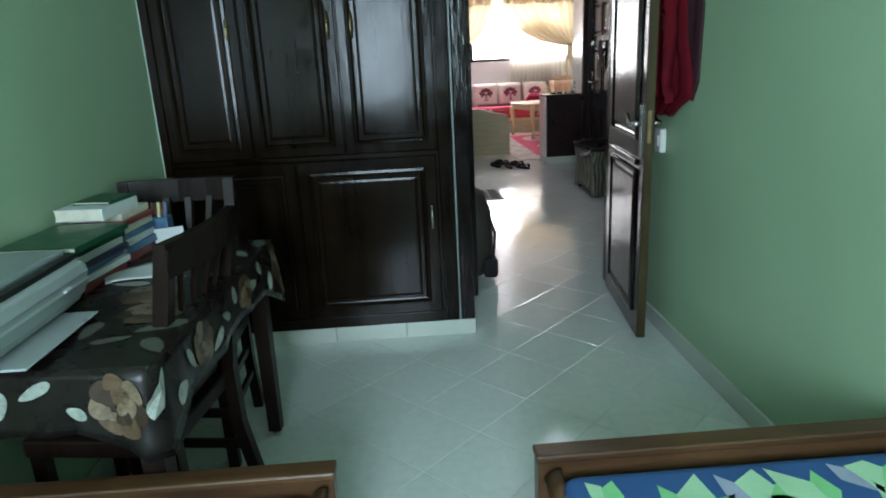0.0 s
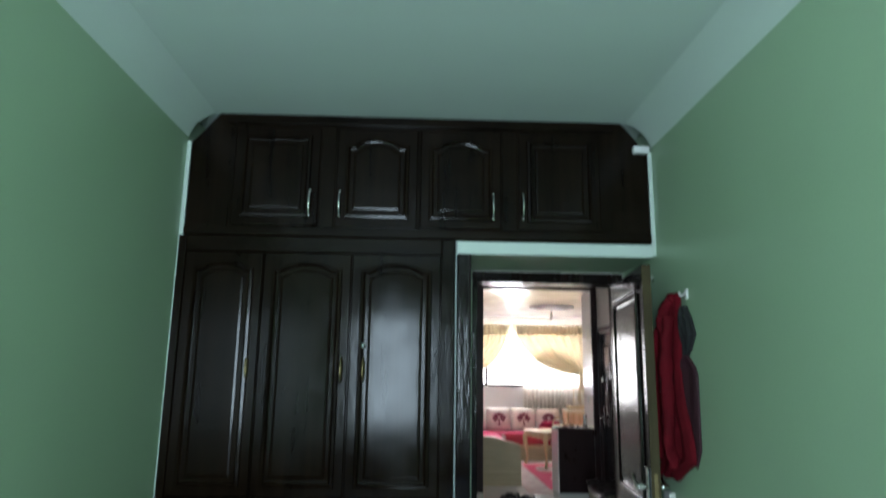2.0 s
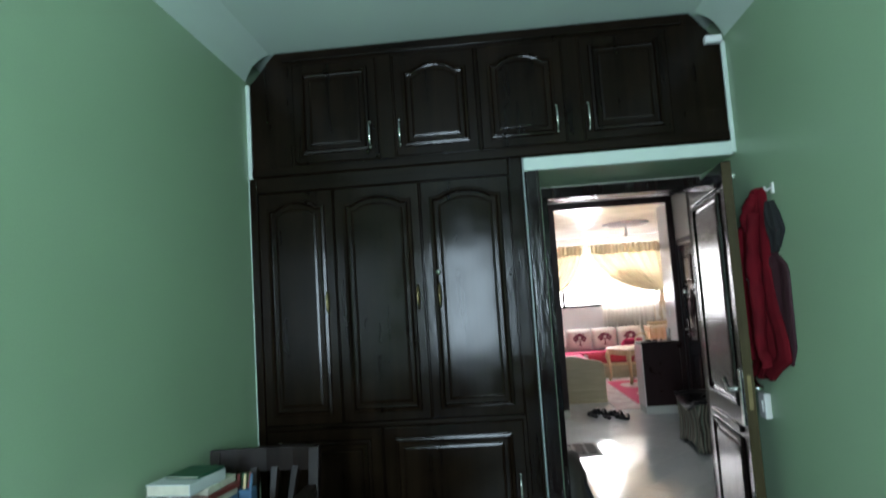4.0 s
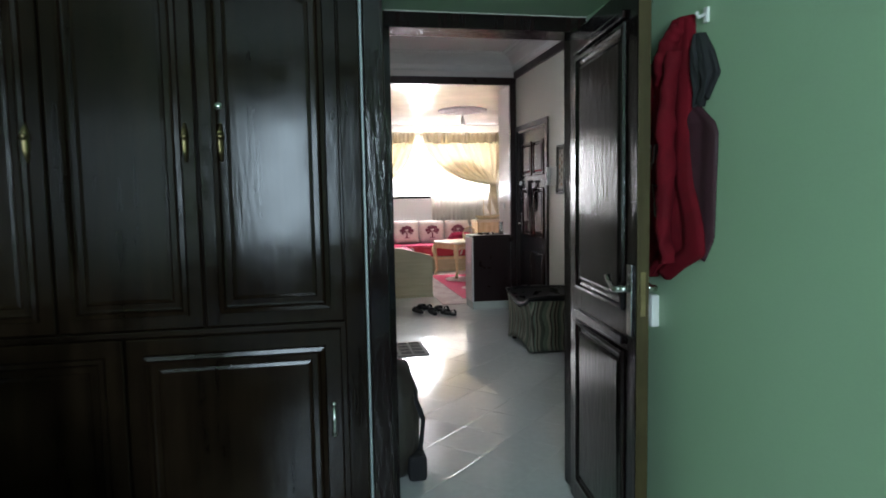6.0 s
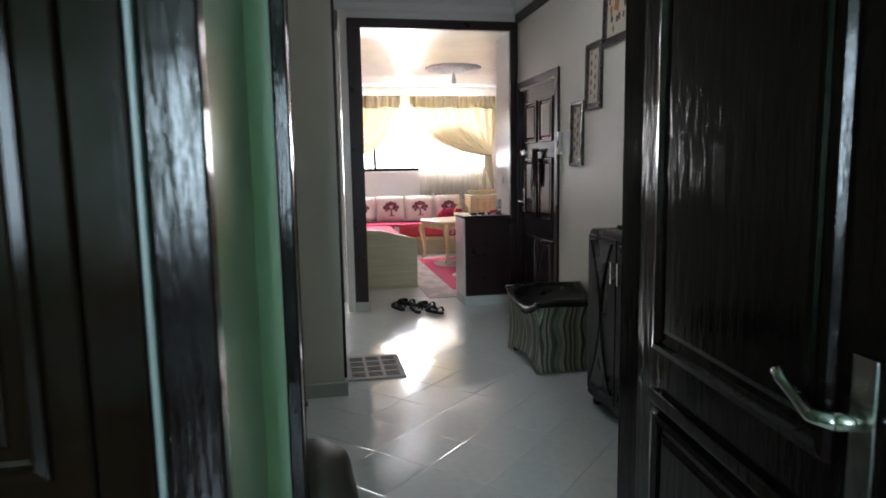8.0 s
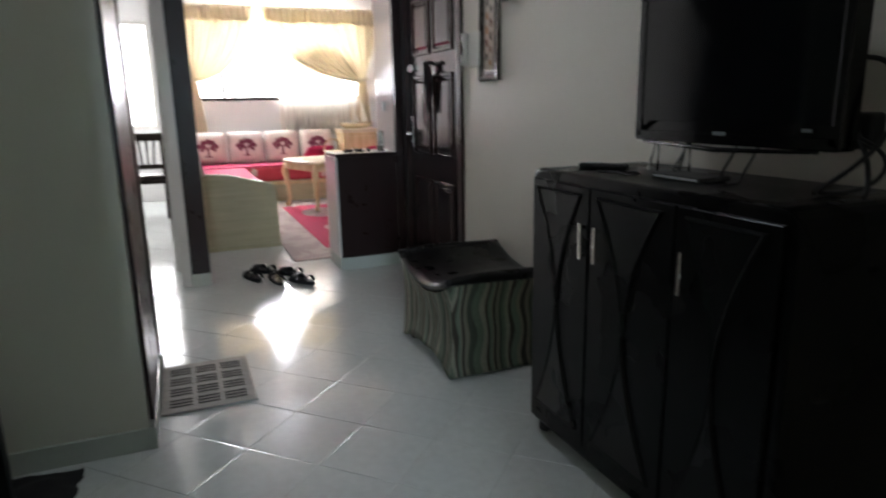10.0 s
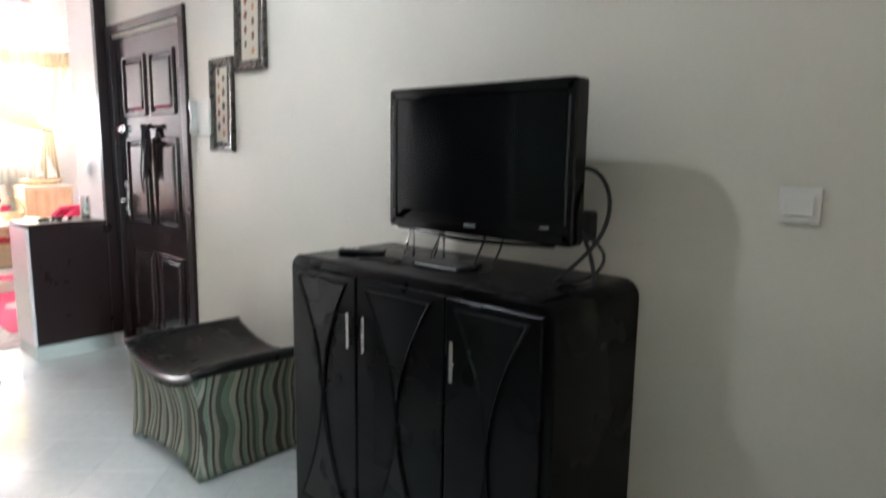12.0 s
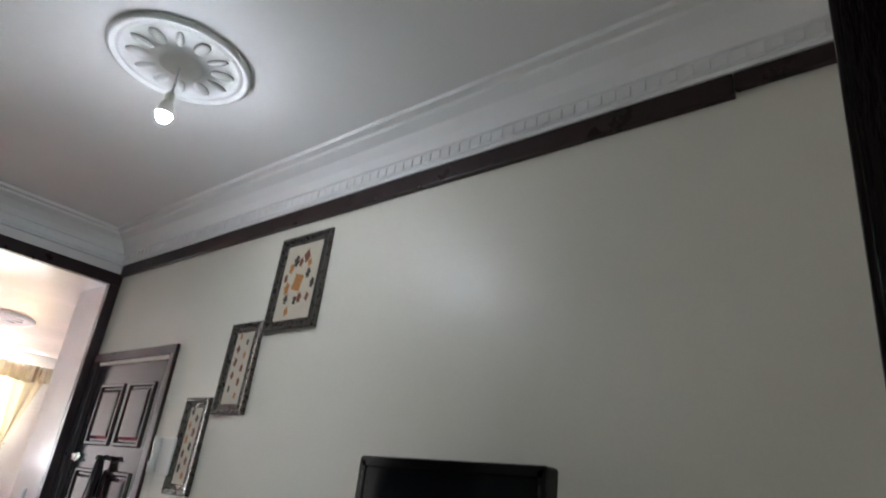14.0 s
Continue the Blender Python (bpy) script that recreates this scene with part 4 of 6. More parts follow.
TOP = 0.995
cable("power_cable", [(3.19, 6.38, 1.30), (3.20, 6.32, 1.315), (3.20, 6.262, 1.27), (3.19, 6.245, 1.18), (3.16, 6.27, 1.09), (3.10, 6.315, 1.03), (3.05, 6.33, TOP + 0.005)], 0.006, "black cable looping behind the television")
cable("power_cable", [(3.22, 6.36, 1.13), (3.19, 6.31, 1.09), (3.13, 6.25, 1.03), (3.08, 6.23, TOP + 0.005)], 0.006, "black cable looping behind the television")
cable("power_cable", [(3.19, 6.33, 1.12), (3.18, 6.245, 1.09), (3.15, 6.235, 1.03), (3.10, 6.27, TOP + 0.006), (3.07, 6.33, TOP + 0.005)], 0.005, "thin black cable lying on the cabinet")
for y in (6.80, 6.62, 6.55):
    cable("signal_cable", [(3.12, y, 1.11), (3.09, y - 0.01, 1.06), (3.06, y + 0.01, TOP + 0.02), (3.03, y - 0.04, TOP + 0.006), (2.99, y - 0.01, TOP + 0.005)], 0.0035, "thin black cable hanging under the television")
plug = thing("plug_adapter", "black plug adapter on the wall behind the television", "plug", pose(HX - 0.002, 6.385, 1.09))
box("body", -0.06, 0, -0.05, 0.03, 0, 0.09, M["plastic_black"], plug, 0.012)
box("plug", -0.10, -0.058, -0.03, 0.01, 0.02, 0.07, M["plastic_black"], plug, 0.010)
receiver = thing("set_top_box", "small black receiver on the cabinet", "receiver", pose(2.96, 6.80, TOP + 0.001))
box("case", 0.02, 0.13, -0.19, 0, 0.0, 0.014, M["plastic_black"], receiver, 0.003)
box("front_strip", 0.018, 0.021, -0.18, -0.01, 0.004, 0.010, M["plastic_grey"], receiver, 0.0005)
remote = thing("remote_control", "black remote control lying on the cabinet", "remote control", pose(2.94, 7.12, TOP + 0.001, 0, 0, 35))
box("case", 0, 0.045, -0.16, 0, 0, 0.018, M["plastic_black"], remote, 0.006)
for i in range(6):
    box("button", 0.010 + 0.016 * (i % 2), 0.019 + 0.016 * (i % 2), -0.03 - 0.018 * (i // 2), -0.02 - 0.018 * (i // 2), 0.018, 0.0205, M["plastic_grey"], remote, 0.001)
cable("loose_cable", [(2.92, 6.98, TOP + 0.004), (2.97, 6.92, TOP + 0.006), (2.91, 6.86, TOP + 0.004), (2.99, 6.83, TOP + 0.007), (3.02, 6.92, TOP + 0.004), (2.94, 6.94, TOP + 0.006)], 0.003, "tangled thin cable on the cabinet")

# ---------------------------------------------------------------- striped stool
stool = thing("upholstered_stool", "low striped upholstered stool with a dished black leather top", "stool", pose(2.722, 8.395, 0))
SX, SY, SH = 0.552, 0.65, 0.475
bm = bmesh.new()
nu, nv = 56, 10
per = []
for i in range(nu):
    a = i / nu * 4
    k, f = int(a), a - int(a)
    x, y = ((f, 0), (1, f), (1 - f, 1), (0, 1 - f))[k]
    per.append((x, y, k, f))
loops = []
for j in range(nv + 1):
    v = j / nv
    row = []
    for x, y, k, f in per:
        pinch = 0.022 * math.sin(math.pi * v) * (1.0 if k in (1, 3) else 0.5) + 0.006 * noise.noise(Vector((x * 9, y * 9, v * 2)))
        px, py = (x - 0.5) * (SX - 2 * pinch), (y - 0.5) * (SY - 2 * pinch)
        base = 0.012 + ((0.05 * math.sin(math.pi * f) ** 2 + 0.03 * math.sin(2 * math.pi * f) ** 2) if k in (1, 3) else 0.0)
        top = SH - 0.035 - (0.090 * math.sin(math.pi * f) ** 0.8 if k in (1, 3) else 0.0)
        row.append(bm.verts.new((SX / 2 + px, -SY / 2 - py, base + (top - base) * v)))
    loops.append(row)
for a, b in zip(loops, loops[1:]):
    for i in range(nu):
        bm.faces.new((a[i], a[(i + 1) % nu], b[(i + 1) % nu], b[i]))
bm.faces.new(loops[0][::-1])
part("body", bm, M["stripe"], stool, "wavy striped upholstery", smooth=True)
bm = bmesh.new()
n = 28
grid = {}
for i in range(n + 1):
    for j in range(n + 1):
        x, y = i / n, j / n
        edge = min(x, 1 - x, y, 1 - y)
        z = SH - 0.090 * max(math.sin(math.pi * y), 0.0) ** 0.8 - (0.012 if edge < 0.02 else 0)
        grid[i, j] = bm.verts.new((-0.012 + x * (SX + 0.024), 0.012 - y * (SY + 0.024), z))
for i in range(n):
    for j in range(n):
        bm.faces.new((grid[i, j], grid[i + 1, j], grid[i + 1, j + 1], grid[i, j + 1]))
top_ob = part("seat", bm, M["leather"], stool, "dished black leather seat", smooth=True)
so = top_ob.modifiers.new("thick", 'SOLIDIFY')
so.thickness, so.offset = 0.026, 0.0
for s in (0, 1):
    bm = bmesh.new()
    tube(bm, [(-0.012 + (SX + 0.024) * k / 10, -0.010 - s * (SY - 0.02), SH - 0.016 + 0.004 * math.sin(k * 0.6)) for k in range(11)], [0.012, 0.020, 0.025, 0.027, 0.027, 0.027, 0.027, 0.027, 0.025, 0.020, 0.012], 12)
    part("piping", bm, M["leather"], stool, smooth=True)
for x, y in ((0.05, -0.05), (0.05, -SY + 0.05), (SX - 0.05, -0.05), (SX - 0.05, -SY + 0.05)):
    bm = bmesh.new()
    lathe(bm, [(0.018, 0), (0.022, 0.008), (0.022, 0.045), (0.018, 0.06)], 12)
    part("foot", bm, M["chair_wood"], stool, smooth=True, m=pose(x, y, 0))

# ---------------------------------------------------------------- low divider cupboard in the archway
div = thing("divider_cupboard", "low dark wooden cupboard closing part of the archway", "cupboard", pose(2.762, AY - 0.02, 0))
box("body", 0, 0.450, 0.005, 0.36, 0.092, 0.842, M["hall_wood"], div)
box("top", -0.012, 0.451, -0.004, 0.37, 0.842, 0.868, M["hall_wood"], div, 0.005)
box("end_panel", -0.018, -0.001, 0.008, 0.36, 0.092, 0.840, M["gloss_white"], div, 0.003, "pale painted end panel")
box("base", -0.015, 0.45, -0.008, 0.35, 0, 0.090, M["baseboard"], div, 0.003, "pale tile base")
glasses = thing("pile_of_keys", "dark keys and glasses lying on the low cupboard", "clutter", pose(2.83, AY + 0.08, 0.869))
for i in range(7):
    bm = bmesh.new()
    rg = random.Random(i + 3)
    bmesh.ops.create_icosphere(bm, subdivisions=2, radius=1, matrix=pose(0.02 + 0.028 * i, rg.uniform(-0.04, 0.05), 0.014, 0, 0, rg.uniform(0, 90)) @ Matrix.Diagonal((0.03, 0.018, 0.014, 1)))
    part("piece", bm, (M["plastic_black"], M["plastic_black"], M["plastic_white"])[i % 3], glasses, smooth=True)
flask = thing("metal_cup", "grey metal cup standing on the low cupboard", "cup", pose(3.13, AY + 0.10, 0.869))
bm = bmesh.new()
lathe(bm, [(0.028, 0), (0.031, 0.01), (0.030, 0.13), (0.031, 0.15), (0.026, 0.152)], 16)
part("cup_body", bm, M["chrome"], flask, smooth=True)
bm = bmesh.new()
tube(bm, [(0, -0.028, 0.12), (0, -0.055, 0.11), (0, -0.055, 0.05), (0, -0.028, 0.035)], 0.005, 8)
part("cup_handle", bm, M["chrome"], flask, smooth=True)

# ---------------------------------------------------------------- sandals
def sandal(m, label):
    s = thing("sandal", label, "sandal", m, "sandals before the archway")
    bm = bmesh.new()
    out = []
    for i in range(22):
        a = 2 * math.pi * i / 22
        w = 0.043 + 0.008 * math.sin(a) - 0.006 * math.cos(2 * a)
        out.append(Vector((w * math.cos(a), 0.125 * math.sin(a))))
    carved(bm, out, [(0.006, 0), (0, 0.006), (0, 0.022), (0.005, 0.028), (0.010, 0.026)], Matrix.Identity(4), back=True)
    part("sole", bm, M["rubber"], s)
    for y0, y1, h in ((0.01, 0.075, 0.055), (-0.085, -0.06, 0.06)):
        bm = bmesh.new()
        n = 10
        va, vb = [], []
        for i in range(n + 1):
            a = math.pi * i / n
            va.append(bm.verts.new((0.046 * math.cos(a), y0, 0.022 + h * math.sin(a) * 0.8)))
            vb.append(bm.verts.new((0.044 * math.cos(a), y1, 0.022 + h * math.sin(a) * 0.65)))
        for i in range(n):
            bm.faces.new((va[i], va[i + 1], vb[i + 1], vb[i]))
        st = part("strap", bm, M["rubber"], s, smooth=True)
        st.modifiers.new("thick", 'SOLIDIFY').thickness = 0.005
    return s


for x, y, a in ((2.10, 9.93, 18), (2.25, 9.79, 6), (2.41, 9.69, 32), (2.37, 9.93, 40)):
    sandal(pose(x, y, 0.001, 0, 0, a), "black rubber sandal lying on the tiled floor")
extra = sandal(pose(2.20, 10.10, 0.001, 0, 0, 42), "brown strapped sandal lying on the tiled floor")

# ---------------------------------------------------------------- doormat
mat = thing("doormat", "grey doormat with rows of dark bars beside the side doorway", "doormat", pose(1.525, 7.922, 0.001, 0, 0, 0))
M["mat_base"] = surface("beige mat cloth", (0.44, 0.40, 0.36), 0.95, 0.2, 20, 300, 0.4)
M["mat_dark"] = surface("dark mat bar", (0.05, 0.045, 0.042), 0.95, 0.3, 20, 300, 0.4)
box("pad", 0, 0.38, 0, 0.52, 0, 0.010, M["mat_base"], mat, 0.004)
for c in range(3):
    for r in range(4):
        for k in range(3):
            y = 0.045 + r * 0.115 + k * 0.030
            x = 0.035 + c * 0.110
            box("bar", x, x + 0.088, y, y + 0.015, 0.009, 0.0115, M["mat_dark"], mat, 0.001)

# ---------------------------------------------------------------- bag behind the bedroom door and stand in the alcove
bag = thing("backpack", "dark brown padded backpack standing beside the hall door frame", "backpack", pose(1.335, 5.70, 0))
bm = bmesh.new()
bmesh.ops.create_icosphere(bm, subdivisions=4, radius=1)
for v in bm.verts:
    c = v.co.copy()
    e = lambda q, k: math.copysign(abs(q) ** k, q)
    v.co = Vector((e(c.x, 0.7) * 0.14, e(c.y, 0.7) * 0.20, 0.285 + e(c.z, 0.75) * 0.285))
    v.co += v.normal * 0.012 * noise.noise(c * 3.0)
part("body", bm, M["bag"], bag, smooth=True)
box("pocket", 0.07, 0.156, -0.20, -0.02, 0.03, 0.155, M["dark_cloth"], bag, 0.02)
bm = bmesh.new()
tube(bm, [(0.02, -0.12, 0.53), (0.10, -0.14, 0.44), (0.15, -0.13, 0.30), (0.13, -0.12, 0.10)], 0.016, 8, 0.4)
part("strap", bm, M["dark_cloth"], bag, smooth=True)

stand = thing("side_table", "small black wooden side table in the dark hall alcove", "side table", pose(0.85, 6.90, 0))
box("top", -0.15, 0.305, 0, 0.46, 0.525, 0.55, M["black"], stand, 0.005)
box("apron", -0.13, 0.285, 0.02, 0.44, 0.455, 0.524, M["black"], stand, 0.004)
for x, y in ((-0.14, 0.01), (0.25, 0.01), (-0.14, 0.41), (0.25, 0.41)):
    box("leg", x, x + 0.045, y, y + 0.045, 0, 0.454, M["black"], stand, 0.003)

floor_cloth = thing("floor_cloth", "dark crumpled floor cloth lying beside the alcove wall", "cloth", pose(0.78, 7.40, 0))
bm = bmesh.new()
nx, ny = 22, 14
grid = []
for i in range(nx + 1):
    col = []
    for j in range(ny + 1):
        u, v = i / nx, j / ny
        q = Vector((u * 3.1, v * 2.3, 0.4))
        rim = min(u, 1 - u, v, 1 - v)
        col.append(bm.verts.new((0.50 * u + 0.018 * noise.noise(q * 2.2), 0.22 * v + 0.014 * noise.noise(q * 2.7 + Vector((5, 1, 0))), 0.004 + 0.045 * min(1, rim * 6) * (0.7 + 0.5 * noise.noise(q * 1.6)))))
    grid.append(col)
for i in range(nx):
    for j in range(ny):
        bm.faces.new((grid[i][j], grid[i + 1][j], grid[i + 1][j + 1], grid[i][j + 1]))
part("folds", bm, M["dark_cloth"], floor_cloth, smooth=True)

# ---------------------------------------------------------------- windows
def window(name, x0, x1, z0, z1, y, depth, mullions, material, label):
    w = structure(thing(name, label, "window"), "", "")
    for a0, a1, b0, b1, nm in ((x0, x1, z0, z0 + 0.05, "sill_rail"), (x0, x1, z1 - 0.05, z1, "head_rail"), (x0, x0 + 0.05, z0 + 0.05, z1 - 0.05, "stile"), (x1 - 0.05, x1, z0 + 0.05, z1 - 0.05, "stile")):
        box(nm, a0, a1, y, y + depth, b0, b1, material, w)
    for x in mullions:
        box("mullion", x - 0.025, x + 0.025, y + 0.003, y + depth - 0.003, z0 + 0.05, z1 - 0.05, material, w)
    return w


window("window_1", 0.30, 1.10, 0.90, 2.16, -0.09, 0.05, (0.70,), M["plastic_white"], "white framed bedroom window")
window("window_2", 1.95, 4.30, 1.29, 2.47, LY1 + 0.05, 0.05, (2.34,), M["door"], "wide dark framed living room window")
window("window_3", 0.20, 1.50, 0.95, 2.30, LY1 + 0.05, 0.05, (0.78,), M["plastic_white"], "white framed side room window")


# ---------------------------------------------------------------- curtains
def sheet(name, fn, nu, nv, material, parent, label="", thick=0.004):
    bm = bmesh.new()
    g = [[bm.verts.new(fn(i / nu, j / nv)) for j in range(nv + 1)] for i in range(nu + 1)]
    for i in range(nu):
        for j in range(nv):
            bm.faces.new((g[i][j], g[i + 1][j], g[i + 1][j + 1], g[i][j + 1]))
    ob = part(name, bm, material, parent, label, smooth=True)
    so = ob.modifiers.new("thick", 'SOLIDIFY')
    so.thickness = thick
    return ob


CY = LY1 - 0.14
CT = 2.47
def swag(outer, inner, tie_x, tie_z):
    def fn(s, t):
        xt = outer + (inner - outer) * s
        p0 = Vector((xt, CT))
        p2 = Vector((tie_x + (inner - outer) * 0.07 * (s - 0.5), tie_z + 0.03 * (0.5 - s)))
        p1 = Vector((xt + (tie_x - xt) * (0.45 - 0.28 * s), tie_z + (CT - tie_z) * (0.45 - 0.37 * s)))
        q = p0 * (1 - t) ** 2 + p1 * 2 * t * (1 - t) + p2 * t * t
        fold = math.sin(s * 2 * math.pi * 9 + 1.5 * t) * 0.030 * (1 - 0.55 * t) + math.sin(s * 2 * math.pi * 23) * 0.008
        return Vector((q.x, CY + fold, q.y))
    return fn


def tail(tie_x, tie_z, spread):
    def fn(s, t):
        w = 0.11 + spread * t
        return Vector((tie_x + (s - 0.5) * w, CY + 0.025 * math.sin(s * 2 * math.pi * 5 + t) - 0.01, tie_z - t * (tie_z - 0.55)))
    return fn


for nm, outer, inner, tx in (("right", 4.55, 2.86, 4.22), ("left", 1.68, 2.78, 1.96)):
    cur = thing("curtain", "pale gold curtain tied back at the wide window", "curtain", None, "curtains of the living room window")
    sheet("drape", swag(outer, inner, tx, 1.55), 70, 24, M["curtain"], cur)
    sheet("tail", tail(tx, 1.55, 0.22), 36, 16, M["curtain"], cur)
    bm = bmesh.new()
    tube(bm, [(tx + 0.09 * math.cos(a), CY + 0.045 * math.sin(a), 1.55 + 0.02 * math.cos(a)) for a in [k * math.pi / 6 for k in range(13)]], 0.014, 6)
    part("tie_band", bm, M["curtain"], cur, smooth=True)
net = thing("net_curtain", "sheer white net curtain hanging before the window", "curtain")
sheet("net", lambda s, t: Vector((3.05 + 1.1 * s, CY + 0.07 + 0.02 * math.sin(s * 2 * math.pi * 14), 1.75 + 0.25 * math.sin(s * 3.0) * (1 - t) - t * 0.95)), 90, 6, M["voile"], net)
val = thing("curtain_valance", "gathered gold valance along the curtain rail", "valance")
sheet("gather", lambda s, t: Vector((1.64 + 3.0 * s, CY - 0.04 + 0.018 * math.sin(s * 2 * math.pi * 38), CT + 0.03 - t * (0.20 + 0.012 * math.sin(s * 2 * math.pi * 6)))), 220, 4, M["valance"], val)
bm = bmesh.new()
tube(bm, [(1.63, CY, CT + 0.02), (4.70, CY, CT + 0.02)], 0.014, 10)
part("rail", bm, M["gilt"], val, smooth=True)

# ---------------------------------------------------------------- living room seating
def cushion(name, m, sx, sy, sz, material, parent=None, label="", category="cushion", group=""):
    bm = bmesh.new()
    bmesh.ops.create_cube(bm, size=2)
    bmesh.ops.subdivide_edges(bm, edges=bm.edges[:], cuts=7, use_grid_fill=True)
    for v in bm.verts:
        c = v.co.copy()
        puff = (1 - abs(c.x) ** 4) * (1 - abs(c.z) ** 4)
        v.co = Vector((c.x * sx / 2 * (1 - 0.05 * c.z * c.z), c.y * sy / 2 * (0.35 + 0.65 * puff ** 0.5), c.z * sz / 2 * (1 - 0.05 * c.x * c.x)))
        v.co += Vector((0, 0, 0.006 * noise.noise(c * 2.2 + Vector((m.translation.x, 0, 0)))))
    ob = part(name, bm, material, parent, "", smooth=True, m=m)
    if parent is None:
        tagged(ob, label, category, group)
    if name == "back_cushion":
        def on(u, w):
            cx, cz = u / (sx / 2), w / (sz / 2)
            puff = max((1 - abs(cx) ** 4) * (1 - abs(cz) ** 4), 0.0)
            return (u, -sy / 2 * (0.35 + 0.65 * puff ** 0.5) - 0.004, w)
        bm = bmesh.new()
        dabs = [(0.0, 0.075, 0.036), (-0.055, 0.06, 0.034), (0.055, 0.06, 0.034), (-0.10, 0.015, 0.030), (0.10, 0.015, 0.030), (-0.045, 0.0, 0.028), (0.045, 0.0, 0.028), (-0.08, -0.035, 0.020), (0.08, -0.035, 0.020)]
        for u, w, r in dabs:
            vs = [bm.verts.new(on(u + r * math.cos(q * math.pi / 5) * (1.0 + 0.18 * (q % 2)), w + r * math.sin(q * math.pi / 5) * (1.0 + 0.18 * (q % 2)))) for q in range(10)]
            bm.faces.new(vs)
        for u0, u1, w0, w1 in ((-0.012, 0.012, -0.11, 0.0), (-0.045, 0.045, -0.125, -0.11)):
            bm.faces.new([bm.verts.new(on(*q)) for q in ((u0, w0), (u1, w0), (u1, w1), (u0, w1))])
        part("tree_print", bm, M["plum"], ob, "plum-coloured printed tree")
    return ob


def bench(label, m, length, depth, end_panels=True):
    """A low salon bench: painted wooden box, long seat mattress; local x runs along it, the back is at +y."""
    b = thing("salon_sofa", label, "sofa", m, "salon seating")
    bm = bmesh.new()
    add_box(bm, 0, length, 0.03, depth, 0.06, 0.27, 0.008)
    part("base", bm, M["sofa_wood"], b)
    box("plinth", 0.03, length - 0.03, 0.05, depth - 0.03, 0, 0.06, M["sofa_wood"], b)
    box("front_moulding", 0, length, 0.012, 0.032, 0.22, 0.262, M["gilt"], b, 0.006)
    bm = bmesh.new()
    add_box(bm, 0.02, length - 0.02, 0.0, depth - 0.02, 0.272, 0.46, 0.045, 3)
    part("seat_mattress", bm, M["seat_print"], b, "red and white printed seat", smooth=True)
    bm = bmesh.new()
    add_box(bm, 0.04, length - 0.04, 0.02, depth - 0.05, 0.455, 0.475, 0.008)
    part("seat_cover", bm, M["red_seat"], b, "red seat cover")
    if end_panels:
        bm = bmesh.new()
        prof = [(0.0, 0.0), (depth, 0.0), (depth, 0.64), (depth - 0.05, 0.665), (depth - 0.22, 0.655), (depth - 0.42, 0.60), (0.12, 0.585), (0.03, 0.56), (0.0, 0.50)]
        carved(bm, [Vector(p) for p in prof], [(0, -0.03), (0, 0.012), (0.008, 0.02)], Matrix(((0, 0, -1, 0), (1, 0, 0, 0), (0, 1, 0, 0), (0, 0, 0, 1))), back=True)
        part("end_panel", bm, M["sofa_wood"], b, "pale painted end panel")
        box("end_moulding", -0.030, -0.018, 0.0, depth, 0.16, 0.19, M["sofa_wood"], b, 0.004)
        box("end_moulding", -0.032, -0.018, -0.004, depth, 0.0, 0.04, M["sofa_wood"], b, 0.004)
    return b


bench("pale wooden salon sofa with red printed seat along the side wall", pose(2.46, 11.02, 0, 0, 0, 90), 2.62, 0.62)
bench("pale wooden salon sofa with red printed seat under the window", pose(1.80, 13.72, 0), 1.94, 0.72, False)
bench("pale wooden salon sofa with red printed seat facing the side sofa", pose(3.88, 13.78, 0, 0, 0, -90), 2.2, 0.62, False)
for i in range(4):
    cushion("back_cushion", pose(2.06 + i * 0.475, 14.30, 0.68, -12, 0, 3 * (i % 2) - 1), 0.46, 0.20, 0.42, M["cushion_cream"], None, "cream back cushion printed with a plum tree on the sofa", group="sofa cushions")
for i in range(4):
    cushion("back_cushion", pose(1.79, 11.55 + i * 0.56, 0.70, -10, 0, 90), 0.54, 0.18, 0.44, M["cushion_cream"], None, "cream back cushion printed with a plum tree on the sofa", group="sofa cushions")
for x, y in ((3.45, 13.98), (4.12, 13.50), (4.10, 13.05)):
    cushion("small_cushion", pose(x, y, 0.60, 60, 0, 10), 0.36, 0.10, 0.26, M["red_seat"], None, "small red cushion lying on the sofa", group="small cushions")

